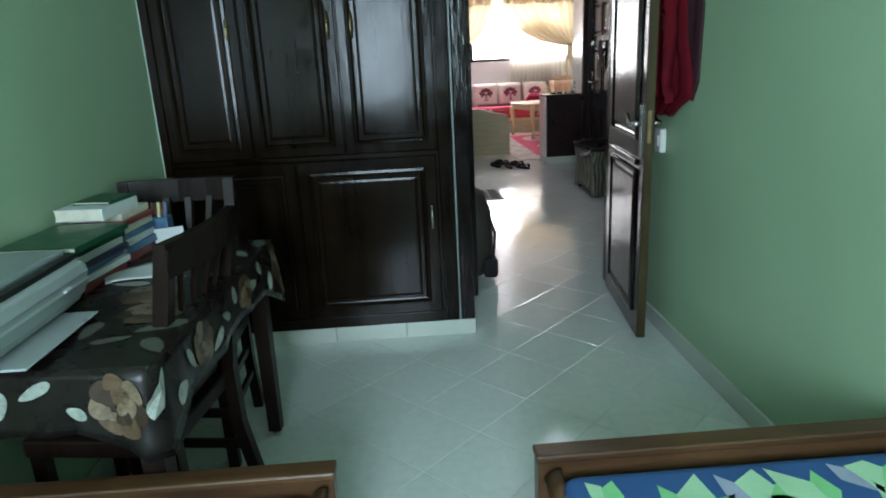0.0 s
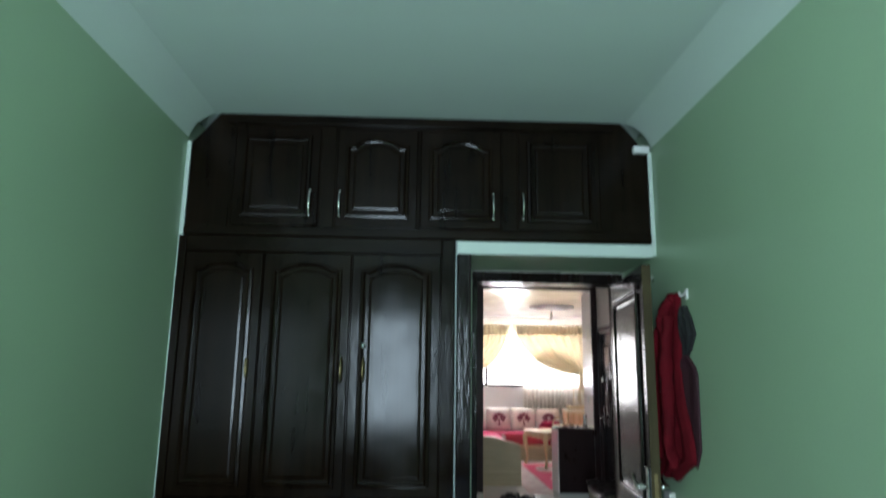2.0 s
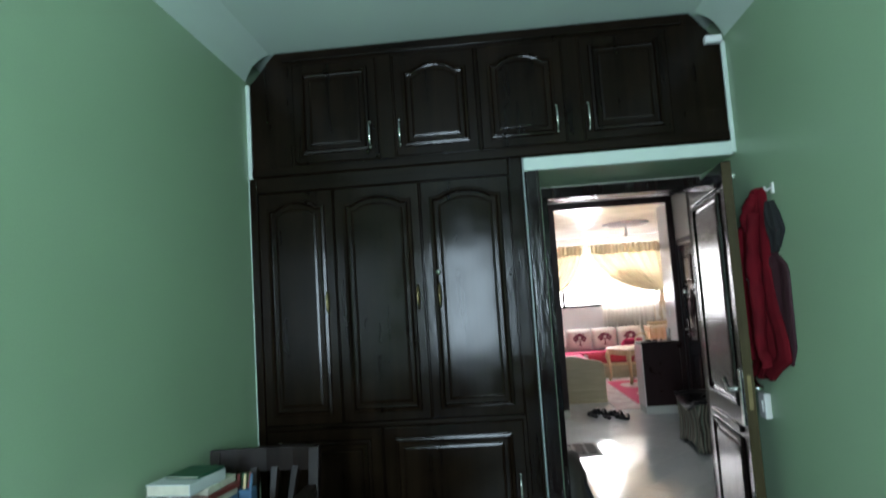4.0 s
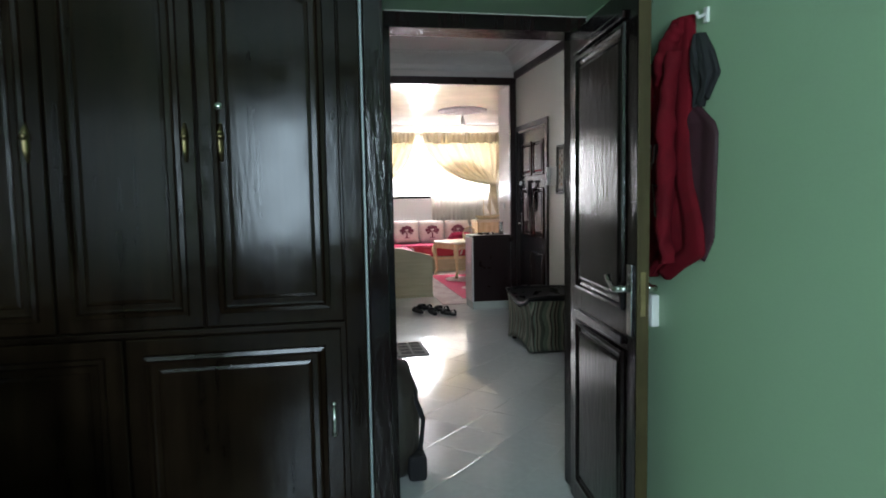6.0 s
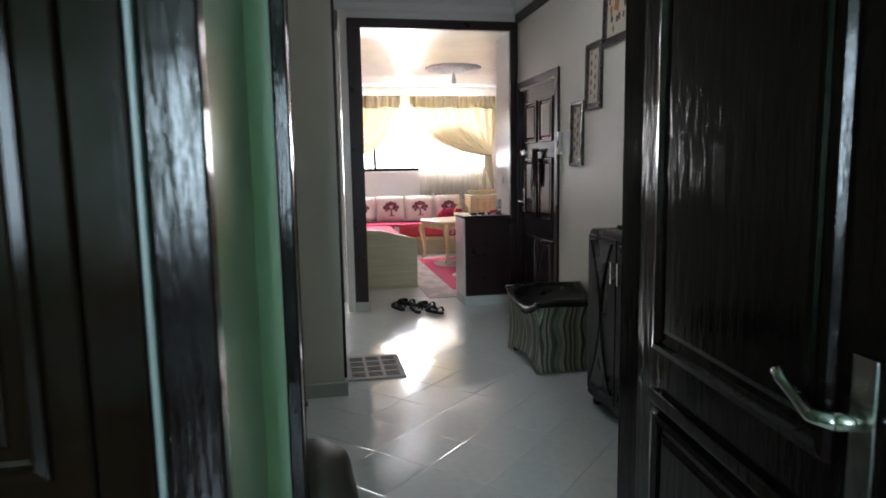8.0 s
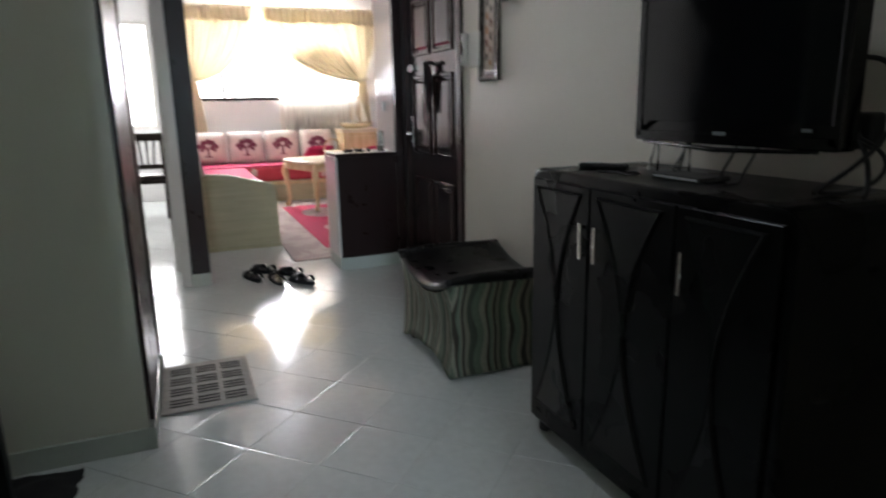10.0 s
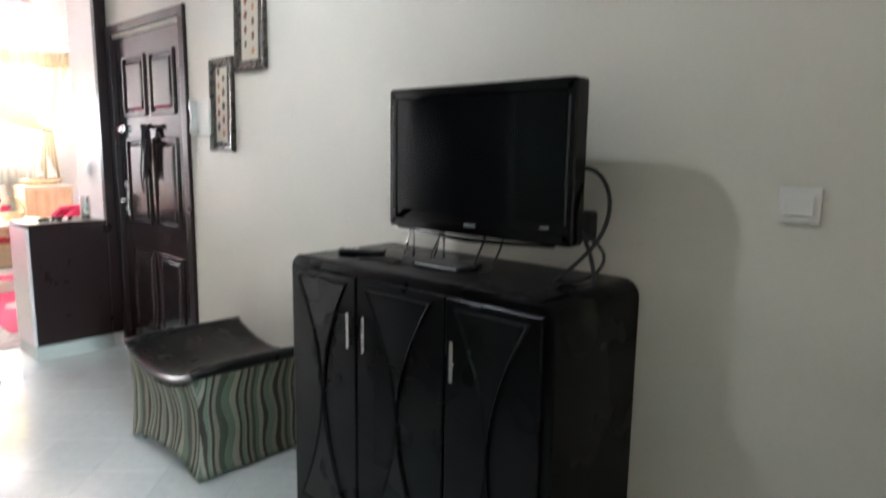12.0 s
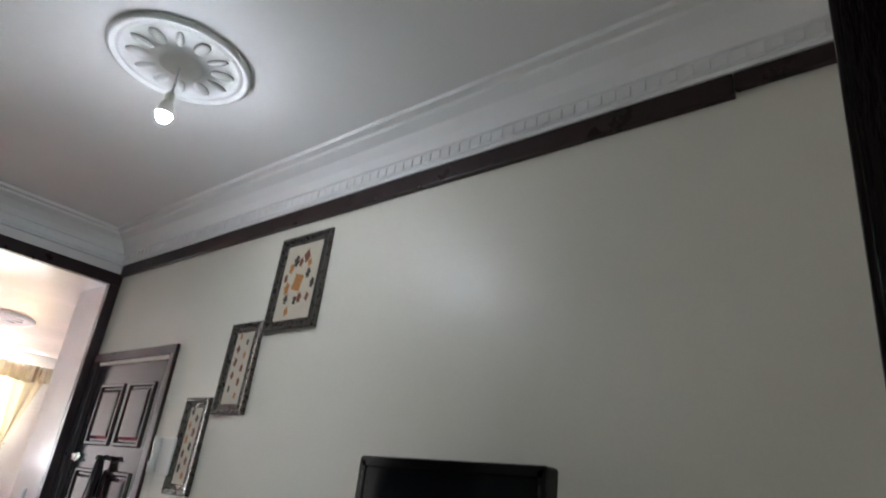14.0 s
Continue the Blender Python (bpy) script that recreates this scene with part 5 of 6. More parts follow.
table_l = thing("salon_table", "cream and gilt carved table on the red rug", "table", pose(3.33, 13.05, 0.012, 0, 0, 20))
bm = bmesh.new()
carved(bm, rounded(-0.42, 0.42, -0.40, 0.40, 0.16, 8, 0.16), [(0.012, 0.548), (0, 0.554), (0, 0.572), (0.012, 0.580)], Matrix.Identity(4), back=True)
part("tabletop", bm, M["gilt_pale"], table_l, "pale painted tabletop")
for sx in (-1, 1):
    box("apron", sx * 0.35 - 0.012, sx * 0.35 + 0.012, -0.30, 0.30, 0.46, 0.547, M["gilt"], table_l, 0.004)
for sy in (-1, 1):
    box("apron", -0.32, 0.32, sy * 0.33 - 0.012, sy * 0.33 + 0.012, 0.46, 0.547, M["gilt"], table_l, 0.004)
    for k in range(4):
        bm = bmesh.new()
        tube(bm, [(-0.23 + 0.155 * k + 0.065 * math.cos(a), sy * 0.348, 0.452 + 0.045 * math.sin(a)) for a in [q * math.pi / 6 for q in range(7)]], 0.010, 6)
        part("scroll", bm, M["gilt_pale"], table_l, smooth=True)
    for sx in (-1, 1):
        bm = bmesh.new()
        tube(bm, [(sx * 0.335, sy * 0.325, 0.545), (sx * 0.36, sy * 0.35, 0.43), (sx * 0.335, sy * 0.325, 0.24), (sx * 0.325, sy * 0.315, 0.10), (sx * 0.355, sy * 0.345, 0.012)], [0.035, 0.042, 0.026, 0.020, 0.028], 10)
        part("leg", bm, M["gilt"], table_l, smooth=True)
basket = thing("sugar_basket", "cream woven basket with a handle on the salon table", "basket", pose(3.42, 12.98, 0.592))
bm = bmesh.new()
lathe(bm, [(0.07, 0), (0.10, 0.03), (0.115, 0.09), (0.105, 0.092), (0.09, 0.035), (0.06, 0.02)], 22)
part("bowl", bm, M["gilt"], basket, smooth=True)
bm = bmesh.new()
tube(bm, [(0.11 * math.cos(a), 0, 0.085 + 0.14 * math.sin(a)) for a in [q * math.pi / 10 for q in range(11)]], 0.009, 8)
part("handle", bm, M["gilt"], basket, smooth=True)

rug = thing("rug", "crimson rug with pale ovals and a pale border", "rug", pose(2.47, 10.33, 0.001))
box("border", 0, 2.5, 0, 3.2, 0, 0.008, M["rug_edge"], rug, 0.003)
box("field", 0.33, 2.17, 0.36, 2.84, 0.008, 0.011, M["rug"], rug, 0.001)
# three thin pale ovals on the field, longer along y
for x, y in ((0.85, 1.15), (0.70, 2.25), (1.40, 1.70)):
    bm = bmesh.new()
    lathe(bm, [(0.24, 0.0105), (0.235, 0.0125), (0.08, 0.0128)], 18)
    part("medallion", bm, M["rug_edge"], rug, m=pose(x, y, 0) @ Matrix.Diagonal((1, 1.4, 1, 1)))

chest = thing("corner_chest", "gilt painted corner chest beside the sofa", "chest", pose(3.765, 13.84, 0))
box("body", 0, 0.50, 0, 0.44, 0.05, 0.85, M["gilt"], chest, 0.012)
box("top", -0.015, 0.52, -0.02, 0.46, 0.85, 0.89, M["gilt_pale"], chest, 0.008)
box("drawer", 0.04, 0.46, -0.012, 0.002, 0.55, 0.80, M["gilt"], chest, 0.006)
box("base", 0.01, 0.49, 0.01, 0.43, 0, 0.05, M["gilt"], chest, 0.004)
boat = thing("model_boat", "small model sailing boat standing on the chest", "ornament", pose(4.00, 14.05, 0.89))
bm = bmesh.new()
tube(bm, [(-0.22, 0, 0.07), (-0.15, 0, 0.04), (0, 0, 0.03), (0.15, 0, 0.04), (0.24, 0, 0.08)], [0.01, 0.04, 0.045, 0.04, 0.008], 10)
bm_h = part("hull", bm, M["gilt"], boat, smooth=True)
for x, h in ((-0.06, 0.36), (0.07, 0.42)):
    bm = bmesh.new()
    tube(bm, [(x, 0, 0.05), (x, 0, h)], 0.005, 6)
    part("mast", bm, M["gilt"], boat)
    bm = bmesh.new()
    vs = [bm.verts.new(p) for p in ((x + 0.006, 0, 0.09), (x + 0.11, 0.02, 0.10), (x + 0.006, 0, h - 0.02))]
    bm.faces.new(vs)
    sl = part("sail", bm, M["voile"], boat)
    sl.modifiers.new("thick", 'SOLIDIFY').thickness = 0.003

ws = thing("wall_switch", "white light switch on the archway's glossy reveal", "light switch", pose(3.214, 10.18, 1.16))
box("plate", -0.010, 0, -0.04, 0.04, 0, 0.08, M["plastic_grey"], ws, 0.003)
box("rocker", -0.014, -0.009, -0.028, 0.028, 0.014, 0.066, M["plastic_grey"], ws, 0.003)


# ---------------------------------------------------------------- wooden chairs
def chair(name_label, m, cushion_mat=None):
    """A dark slatted dining chair; local -y is the front, the back is at +y."""
    c = thing("dining_chair", name_label, "chair", m, "dark wooden chairs")
    w, d, sh, bh = 0.42, 0.40, 0.45, 0.955
    for s in (-1, 1):
        bm = bmesh.new()
        tube(bm, [(s * (w / 2 - 0.02), d / 2 + 0.04, 0), (s * (w / 2 - 0.02), d / 2 - 0.01, 0.25), (s * (w / 2 - 0.02), d / 2 - 0.015, sh), (s * (w / 2 - 0.02), d / 2 + 0.02, 0.75), (s * (w / 2 - 0.02), d / 2 + 0.055, bh - 0.01)], 0.026, 4)
        part("back_post", bm, M["chair_wood"], c)
        box("front_leg", s * (w / 2 - 0.02) - 0.019, s * (w / 2 - 0.02) + 0.019, -d / 2, -d / 2 + 0.038, 0, sh - 0.03, M["chair_wood"], c)
        for z in (0.16, 0.27):
            box("stretcher", s * (w / 2 - 0.02) - 0.009, s * (w / 2 - 0.02) + 0.009, -d / 2 + 0.02, d / 2, z, z + 0.03, M["chair_wood"], c)
    bm = bmesh.new()
    pts = [(-w / 2 + 0.0, d / 2 + 0.050), (-w / 4, d / 2 + 0.066), (0, d / 2 + 0.072), (w / 4, d / 2 + 0.066), (w / 2, d / 2 + 0.050)]
    for (x0, y0), (x1, y1) in zip(pts, pts[1:]):
        vs = [bm.verts.new(p) for p in ((x0, y0 - 0.018, bh - 0.085), (x1, y1 - 0.018, bh - 0.085), (x1, y1 + 0.014, bh - 0.085), (x0, y0 + 0.014, bh - 0.085), (x0, y0 - 0.012, bh), (x1, y1 - 0.012, bh), (x1, y1 + 0.018, bh), (x0, y0 + 0.018, bh))]
        for f in ((0, 3, 2, 1), (4, 5, 6, 7), (0, 1, 5, 4), (2, 3, 7, 6), (1, 2, 6, 5), (3, 0, 4, 7)):
            bm.faces.new([vs[q] for q in f])
    part("top_rail", bm, M["chair_wood"], c)
    for z in (0.56,):
        box("lower_rail", -w / 2 + 0.03, w / 2 - 0.03, d / 2 - 0.02, d / 2 + 0.012, z, z + 0.05, M["chair_wood"], c)
    for k in range(4):
        bm = bmesh.new()
        x = (-1.5 + k) * 0.072
        tube(bm, [(x * 0.8, d / 2, 0.60), (x * 0.92, d / 2 + 0.02, 0.75), (x * 1.1, d / 2 + 0.05, bh - 0.07)], [0.016, 0.014, 0.020], 4, 0.5)
        part("slat", bm, M["chair_wood"], c)
    bm = bmesh.new()
    add_box(bm, -w / 2, w / 2, -d / 2 - 0.01, d / 2 - 0.02, sh - 0.06, sh - 0.01, 0.006)
    part("seat_frame", bm, M["chair_wood"], c)
    bm = bmesh.new()
    add_box(bm, -w / 2 + 0.025, w / 2 - 0.025, -d / 2 + 0.01, d / 2 - 0.045, sh - 0.012, sh + 0.035, 0.02, 3)
    part("seat", bm, cushion_mat or M["seat_brown"], c, "brown leatherette seat", smooth=True)
    return c


M["seat_brown"] = surface("brown leatherette", (0.030, 0.017, 0.014), 0.35, 0.2, 12, 200, 0.2)
chair("dark wooden slatted chair at the desk's far end", pose(0.113, 3.945, 0, 0, 0, 1))
chair("dark wooden slatted chair pushed under the covered desk", pose(0.172, 3.468, 0, 0, 0, -98))
chair("dark wooden slatted chair in the side room", pose(1.36, 13.3, 0, 0, 0, 176))

# ---------------------------------------------------------------- desk with a flowered cover
desk = thing("desk", "dark wooden desk under a flowered cover, against the bedroom wall", "desk", pose(BL + 0.014, 3.06, 0, 0, 0, -3.5))
KX, KY, KZ = 0.535, 0.975, 0.745
box("top", 0, KX, 0, KY, KZ - 0.03, KZ, M["chair_wood"], desk)
for x, y in ((0.02, 0.03), (KX - 0.075, 0.03), (0.02, KY - 0.085), (KX - 0.075, KY - 0.085)):
    bm = bmesh.new()
    tube(bm, [(x + 0.028, y + 0.028, KZ - 0.03), (x + 0.028, y + 0.028, 0.03)], [0.040, 0.032], 4)
    leg = part("leg", bm, M["chair_wood"], desk)
    bm = bmesh.new()
    lathe(bm, [(0.010, 0), (0.014, 0.004), (0.014, 0.032)], 10)
    part("glide", bm, M["chrome"], leg, "small metal glide", smooth=True, m=pose(x + 0.028, y + 0.028, 0))
box("side_rail", KX - 0.055, KX - 0.035, 0.08, KY - 0.08, KZ - 0.13, KZ - 0.03, M["chair_wood"], desk)

cover = thing("table_cover", "dark flowered plastic cover draped over the desk", "tablecloth", pose(BL + 0.014, 3.06, KZ, 0, 0, -3.5))
bm = bmesh.new()
n = 60
def drape(s, t):
    """s runs round the three free edges, t down the hang."""
    pts = [(0.0, 0.0), (KX, 0.0), (KX, KY), (0.0, KY)]
    seg = [KX, KY, KX]
    total = sum(seg)
    q = s * total
    for k in range(3):
        if q <= seg[k] + 1e-9:
            f = q / seg[k]
            x = pts[k][0] + (pts[k + 1][0] - pts[k][0]) * f
            y = pts[k][1] + (pts[k + 1][1] - pts[k][1]) * f
            break
        q -= seg[k]
    nx, ny = (0, -1) if k == 0 else (1, 0) if k == 1 else (0, 1)
    corner = max(0.0, 1 - abs(s - seg[0] / total) / 0.07) + max(0.0, 1 - abs(s - (seg[0] + seg[1]) / total) / 0.07)
    if corner > 0:
        d = Vector((x - KX / 2, y - KY / 2)).normalized()
        nx, ny = nx + d.x * corner, ny + d.y * corner
        l = math.hypot(nx, ny)
        nx, ny = nx / l, ny / l
    wave = 0.012 * math.sin(s * 46) + 0.006 * math.sin(s * 101)
    hang = (0.145 + 0.085 * corner + 0.012 * math.sin(s * 20)) * t
    out = 0.006 + (0.014 + wave + 0.045 * corner) * t * (0.45 if k == 1 else 1.0)
    return Vector((x + nx * out, y + ny * out, 0.006 - hang))
rows = 6
g = [[bm.verts.new(drape(i / n, j / rows)) for j in range(rows + 1)] for i in range(n + 1)]
for i in range(n):
    for j in range(rows):
        bm.faces.new((g[i][j], g[i + 1][j], g[i + 1][j + 1], g[i][j + 1]))
hang = part("hanging_edge", bm, M["cloth"], cover, smooth=True)
hang.modifiers.new("thick", 'SOLIDIFY').thickness = 0.002
box("spread", -0.006, KX + 0.006, -0.006, KY + 0.006, 0.001, 0.0065, M["cloth"], cover, 0.002)



def print_piece(name, centre, length, width, turn, material, lift, petals=0):
    """A flat printed leaf (or a flower of several petals); lift maps cloth coordinates to place."""
    bm = bmesh.new()
    if petals:
        n = petals * 4
        ring = [(length * (0.72 + 0.28 * math.cos(petals * 2 * math.pi * k / n)) * math.cos(2 * math.pi * k / n), width * (0.72 + 0.28 * math.cos(petals * 2 * math.pi * k / n)) * math.sin(2 * math.pi * k / n)) for k in range(n)]
    else:
        n = 14
        ring = [(length * math.cos(2 * math.pi * k / n), width * math.sin(2 * math.pi * k / n) * (1 - 0.35 * math.cos(2 * math.pi * k / n))) for k in range(n)]
    c, sn = math.cos(turn), math.sin(turn)
    vs = [bm.verts.new(lift(centre[0] + u * c - v * sn, centre[1] + u * sn + v * c)) for u, v in ring]
    mid = bm.verts.new(lift(*centre))
    for k in range(n):
        bm.faces.new((vs[k], vs[(k + 1) % n], mid))
    return part(name, bm, material, cover)


def rose(a, b, turn, lift, size_by=1.0):
    """A full printed rose: three rings of overlapping petals in browns, darker towards the heart."""
    tones = ("flower_print", "flower_pale", "flower_dark")
    level = 0
    for ring, (n, dist, size) in enumerate(((7, 0.056, 0.034), (5, 0.032, 0.026), (3, 0.013, 0.018))):
        dist, size = dist * size_by, size * size_by
        for q in range(n):
            w = turn + ring * 0.5 + q * 2 * math.pi / n
            level += 1
            print_piece("printed_petal", (a + dist * math.cos(w), b + dist * math.sin(w)), size, size * 0.78, w + 1.2 + 0.5 * (q % 2), M[tones[(q + ring) % 3]], lambda u, v, k=level: lift(u, v) + Vector((0.00012 * k, -0.00012 * k, 0.00018 * k)))


rg = random.Random(11)
flat = lambda a, b: Vector((min(max(a, 0.0), KX), min(max(b, 0.0), KY), 0.0072))
placed = []
for k in range(70):
    a, b = rg.uniform(0.03, KX - 0.03), rg.uniform(0.03, KY - 0.03)
    if any((a - p) ** 2 + (b - q) ** 2 < 0.100 ** 2 for p, q in placed):
        continue
    placed.append((a, b))
    if len(placed) % 4 == 0:
        rose(a, b, rg.uniform(0, 6), flat)
    else:
        print_piece("printed_leaf", (a, b), rg.uniform(0.040, 0.062), rg.uniform(0.015, 0.024), rg.uniform(0, 6), M["leaf_print" if len(placed) % 5 < 2 else "leaf_dull"], flat)
TOTAL = 2 * KX + KY
def on_edge(a, b):
    s0, t0 = min(max(a / TOTAL, 0.0), 1.0), min(max(b / 0.15, 0.0), 1.0)
    p = drape(s0, t0)
    q = drape(min(s0 + 0.004, 1), t0) - drape(max(s0 - 0.004, 0), t0)
    nn = q.cross(Vector((0, 0, 1))).normalized()
    return p + nn * 0.0035
x = 0.04
k = 0
while x < TOTAL - 0.03:
    b = (0.045, 0.10, 0.075)[k % 3]
    if k % 4 == 1:
        rose(x, 0.070, 0.4 * k, on_edge, 0.72)
    else:
        print_piece("printed_leaf", (x, b), rg.uniform(0.024, 0.042), rg.uniform(0.011, 0.019), 0.9 * k, M["leaf_print"], on_edge)
    x += 0.085
    k += 1

DZ = KZ + 0.008
# printer
printer = thing("printer", "white and grey scanner printer on the covered desk", "printer", pose(BL + 0.004, 2.955, DZ))
bm = bmesh.new()
prof = [(0.0, 0.01), (0.0, 0.0), (0.235, 0.0), (0.305, 0.045), (0.335, 0.10), (0.325, 0.145), (0.02, 0.155), (0.0, 0.14)]
a = [bm.verts.new((0.165 * 0 + u * 0.86, 0, v)) for u, v in prof]
b = [bm.verts.new((u * 0.86, 0.43, v)) for u, v in prof]
for i in range(len(prof)):
    j = (i + 1) % len(prof)
    bm.faces.new((a[i], a[j], b[j], b[i]))
bm.faces.new(a), bm.faces.new(b[::-1])
bmesh.ops.bevel(bm, geom=bm.edges[:], offset=0.012, segments=3, affect='EDGES')
part("body", bm, M["printer_body"], printer)
box("lid", 0.01, 0.240, 0.012, 0.418, 0.152, 0.170, M["printer_lid"], printer, 0.008, "grey scanner lid")
box("gap_strip", 0.243, 0.268, 0.02, 0.41, 0.143, 0.158, M["plastic_black"], printer, 0.003, "dark slot along the lid")
box("tray", 0.20, 0.315, 0.05, 0.37, 0.012, 0.018, M["printer_body"], printer, 0.003, "open paper tray")
box("badge", 0.276, 0.287, 0.30, 0.33, 0.09, 0.098, M["plastic_grey"], printer, 0.002)

# books and papers behind the printer
def book(x, y, z, sx, sy, h, rot, cover_mat, label, tilt=0):
    b = thing("book", label, "book", pose(x, y, z, tilt, 0, rot), "books on the desk")
    box("page_block", 0.002, sx - 0.004, 0.004, sy - 0.004, 0.003, h - 0.003, M["book_cream"], b, 0.001)
    box("cover", 0, sx, 0, sy, 0, 0.003, cover_mat, b, 0.0008)
    box("cover", 0, sx, 0, sy, h - 0.003, h, cover_mat, b, 0.0008)
    box("spine", sx - 0.001, sx + 0.003, 0, sy, 0, h, cover_mat, b, 0.001)
    return b


STACK = DZ
for k, (h, mt, rot, lab) in enumerate(((0.024, "book_red", -3, "red-covered book in the stack"), (0.018, "paper", -7, "white-covered book in the stack"), (0.022, "book_blue", -2, "blue-covered book in the stack"), (0.016, "book_dark", -8, "dark-covered book in the stack"),
                        (0.022, "paper", -4, "white-covered book in the stack"), (0.018, "book_green", -6, "green-covered book in the stack"), (0.020, "book_cream", -3, "cream-covered book in the stack"))):
    book(-0.118 + 0.003 * (k % 3), 3.52 + 0.012 * (k % 2), STACK, 0.172 - 0.004 * (k % 3), 0.255, h, rot, M[mt], lab)
    STACK += h + 0.0005
z = DZ
for k, (h, mt, rot, lab) in enumerate(((0.030, "book_red", -4, "thick red book in the far stack"), (0.024, "book_blue", -9, "blue-covered book in the far stack"), (0.020, "paper", -3, "white-covered book in the far stack"), (0.022, "book_blue", -7, "blue-covered book in the far stack"),
                        (0.024, "book_cream", -5, "cream-covered book in the far stack"), (0.016, "book_red", -8, "red-covered book in the far stack"), (0.022, "book_cream", -4, "cream-covered book in the far stack"))):
    book(-0.108 + 0.004 * (k % 3), 3.815 + 0.006 * (k % 2), z, 0.170, 0.185, h, rot, M[mt], lab)
    z += h + 0.0005
book(-0.112, 3.435, STACK, 0.218, 0.27, 0.016, -5, M["book_green"], "large green folder lying on the stack")
book(-0.105, 3.735, max(z, STACK + 0.0165), 0.15, 0.21, 0.036, -6, M["paper"], "thick white book on top of the stack")
book(-0.075, 3.80, max(z, STACK + 0.0165) + 0.0365, 0.12, 0.14, 0.010, -10, M["book_green"], "thin green book on top of the stack")
pen = thing("pencil_box", "blue box of crayons and pens beside the books", "pencil box", pose(0.055, 4.005, DZ))
box("case", 0, 0.07, 0, 0.055, 0, 0.10, M["book_blue"], pen, 0.004)
for i, mt in enumerate(("book_red", "book_green", "gilt", "book_red", "book_blue")):
    bm = bmesh.new()
    tube(bm, [(0.014 + 0.011 * i, 0.02 + 0.015 * (i % 2), 0.09), (0.018 + 0.012 * i, 0.02 + 0.02 * (i % 2), 0.15)], [0.006, 0.005], 8)
    part("crayon", bm, M[mt], pen)
card = thing("note_card", "white card standing against the pencil box", "card", pose(0.085, 3.975, DZ, 12, 0, 20))
box("sheet_card", 0, 0.095, 0, 0.004, 0, 0.07, M["paper"], card, 0.0008)
bm = bmesh.new()
gg = [[bm.verts.new((0.20 * i / 8, 0.15 * j / 6, 0.002 + 0.004 * math.sin(i * 0.9 + j * 0.5) + 0.004)) for j in range(7)] for i in range(9)]
for i in range(8):
    for j in range(6):
        bm.faces.new((gg[i][j], gg[i + 1][j], gg[i + 1][j + 1], gg[i][j + 1]))
pp = part("paper_sheet", bm, M["paper"], None, smooth=True, m=pose(0.085, 3.575, DZ, 0, 0, 24))
pp.modifiers.new("thick", 'SOLIDIFY').thickness = 0.0008
tagged(pp, "creased white sheet of paper on the covered desk", "paper")
cable("desk_cable", [(-0.125, 3.33, 0.90), (-0.10, 3.34, 0.965), (-0.06, 3.36, 0.955), (-0.08, 3.38, 0.925), (-0.12, 3.39, 0.91)], 0.004, "black cable rising behind the printer")


# ---------------------------------------------------------------- beds
def bed(x0, x1, y1, y0, label):
    b = thing("bed", label, "bed", pose(x0, y1, 0), "beds along both walls")
    w, l = x1 - x0, y1 - y0
    H = 0.468
    bm = bmesh.new()
    prof = [(0, 0.08), (w, 0.08), (w, H - 0.02), (w - 0.01, H), (0.01, H), (0, H - 0.02)]
    carved(bm, [Vector(p) for p in prof], [(0, -0.045), (0, -0.004), (0.004, 0.0)], pose(0, -0.045, 0) @ FRONT, back=True)
    part("foot_board", bm, M["bed_wood"], b)
    box("top_rail", -0.004, w + 0.004, -0.049, 0.006, H - 0.010, H + 0.010, M["bed_wood"], b, 0.005)
    box("head_board", 0, w, -l, -l + 0.04, 0.08, 0.85, M["bed_wood"], b)
    for x in (0.0, w - 0.03):
        box("side_rail", x, x + 0.03, -l + 0.04, -0.045, 0.18, 0.36, M["bed_wood"], b)
    for x in (0.0, w - 0.06):
        for y in (-0.06, -l):
            box("leg", x, x + 0.06, y, y + 0.06, 0, 0.08, M["bed_wood"], b)
    bm = bmesh.new()
    add_box(bm, 0.035, w - 0.035, -l + 0.05, -0.062, 0.28, 0.45, 0.045, 5)
    part("mattress", bm, M["sheet"], b, "mattress in a blue sheet printed with green leaves", smooth=True)
    # large printed leaves, each of a few straight-edged facets
    rg = random.Random(len(label))
    mattress = b.children[-1]
    spots = []
    for k in range(260):
        px, py = rg.uniform(0.10, w - 0.10), rg.uniform(-l * 0.5, -0.20)
        if len(spots) > 48 or any((px - q[0]) ** 2 + (py - q[1]) ** 2 < 0.110 ** 2 for q in spots):
            continue
        spots.append((px, py))
        turn = rg.choice((70, 90, 110, 100, 80)) + rg.uniform(-14, 14)
        for fan, mt in ((-34, "sheet_green"), (0, "sheet_pale"), (34, "sheet_lilac" if k % 3 == 0 else "sheet_green")):
            a0 = radians(turn + fan)
            ln = 0.175 * (1.0 if fan == 0 else 0.78)
            bm = bmesh.new()
            tip = [(0, 0), (ln * 0.55 * math.cos(a0 - 0.42), ln * 0.55 * math.sin(a0 - 0.42)), (ln * math.cos(a0), ln * math.sin(a0)), (ln * 0.55 * math.cos(a0 + 0.42), ln * 0.55 * math.sin(a0 + 0.42))]
            vs = [bm.verts.new((min(max(px + dx, 0.085), w - 0.085), min(max(py + dy, -l + 0.1), -0.112), 0.4512 + 0.0004 * (fan == 0))) for dx, dy in tip]
            bm.faces.new(vs)
            part("printed_leaf", bm, M[mt], mattress)
    # loose corner lip of the board
    for x in (0.03, w - 0.03):
        bm = bmesh.new()
        tube(bm, [(x, -0.06, H - 0.03), (x, -0.11, H - 0.05), (x, -0.17, H - 0.12)], [0.026, 0.022, 0.012], 8, 0.5)
        part("corner_brace", bm, M["bed_wood"], b, smooth=True)
    return b


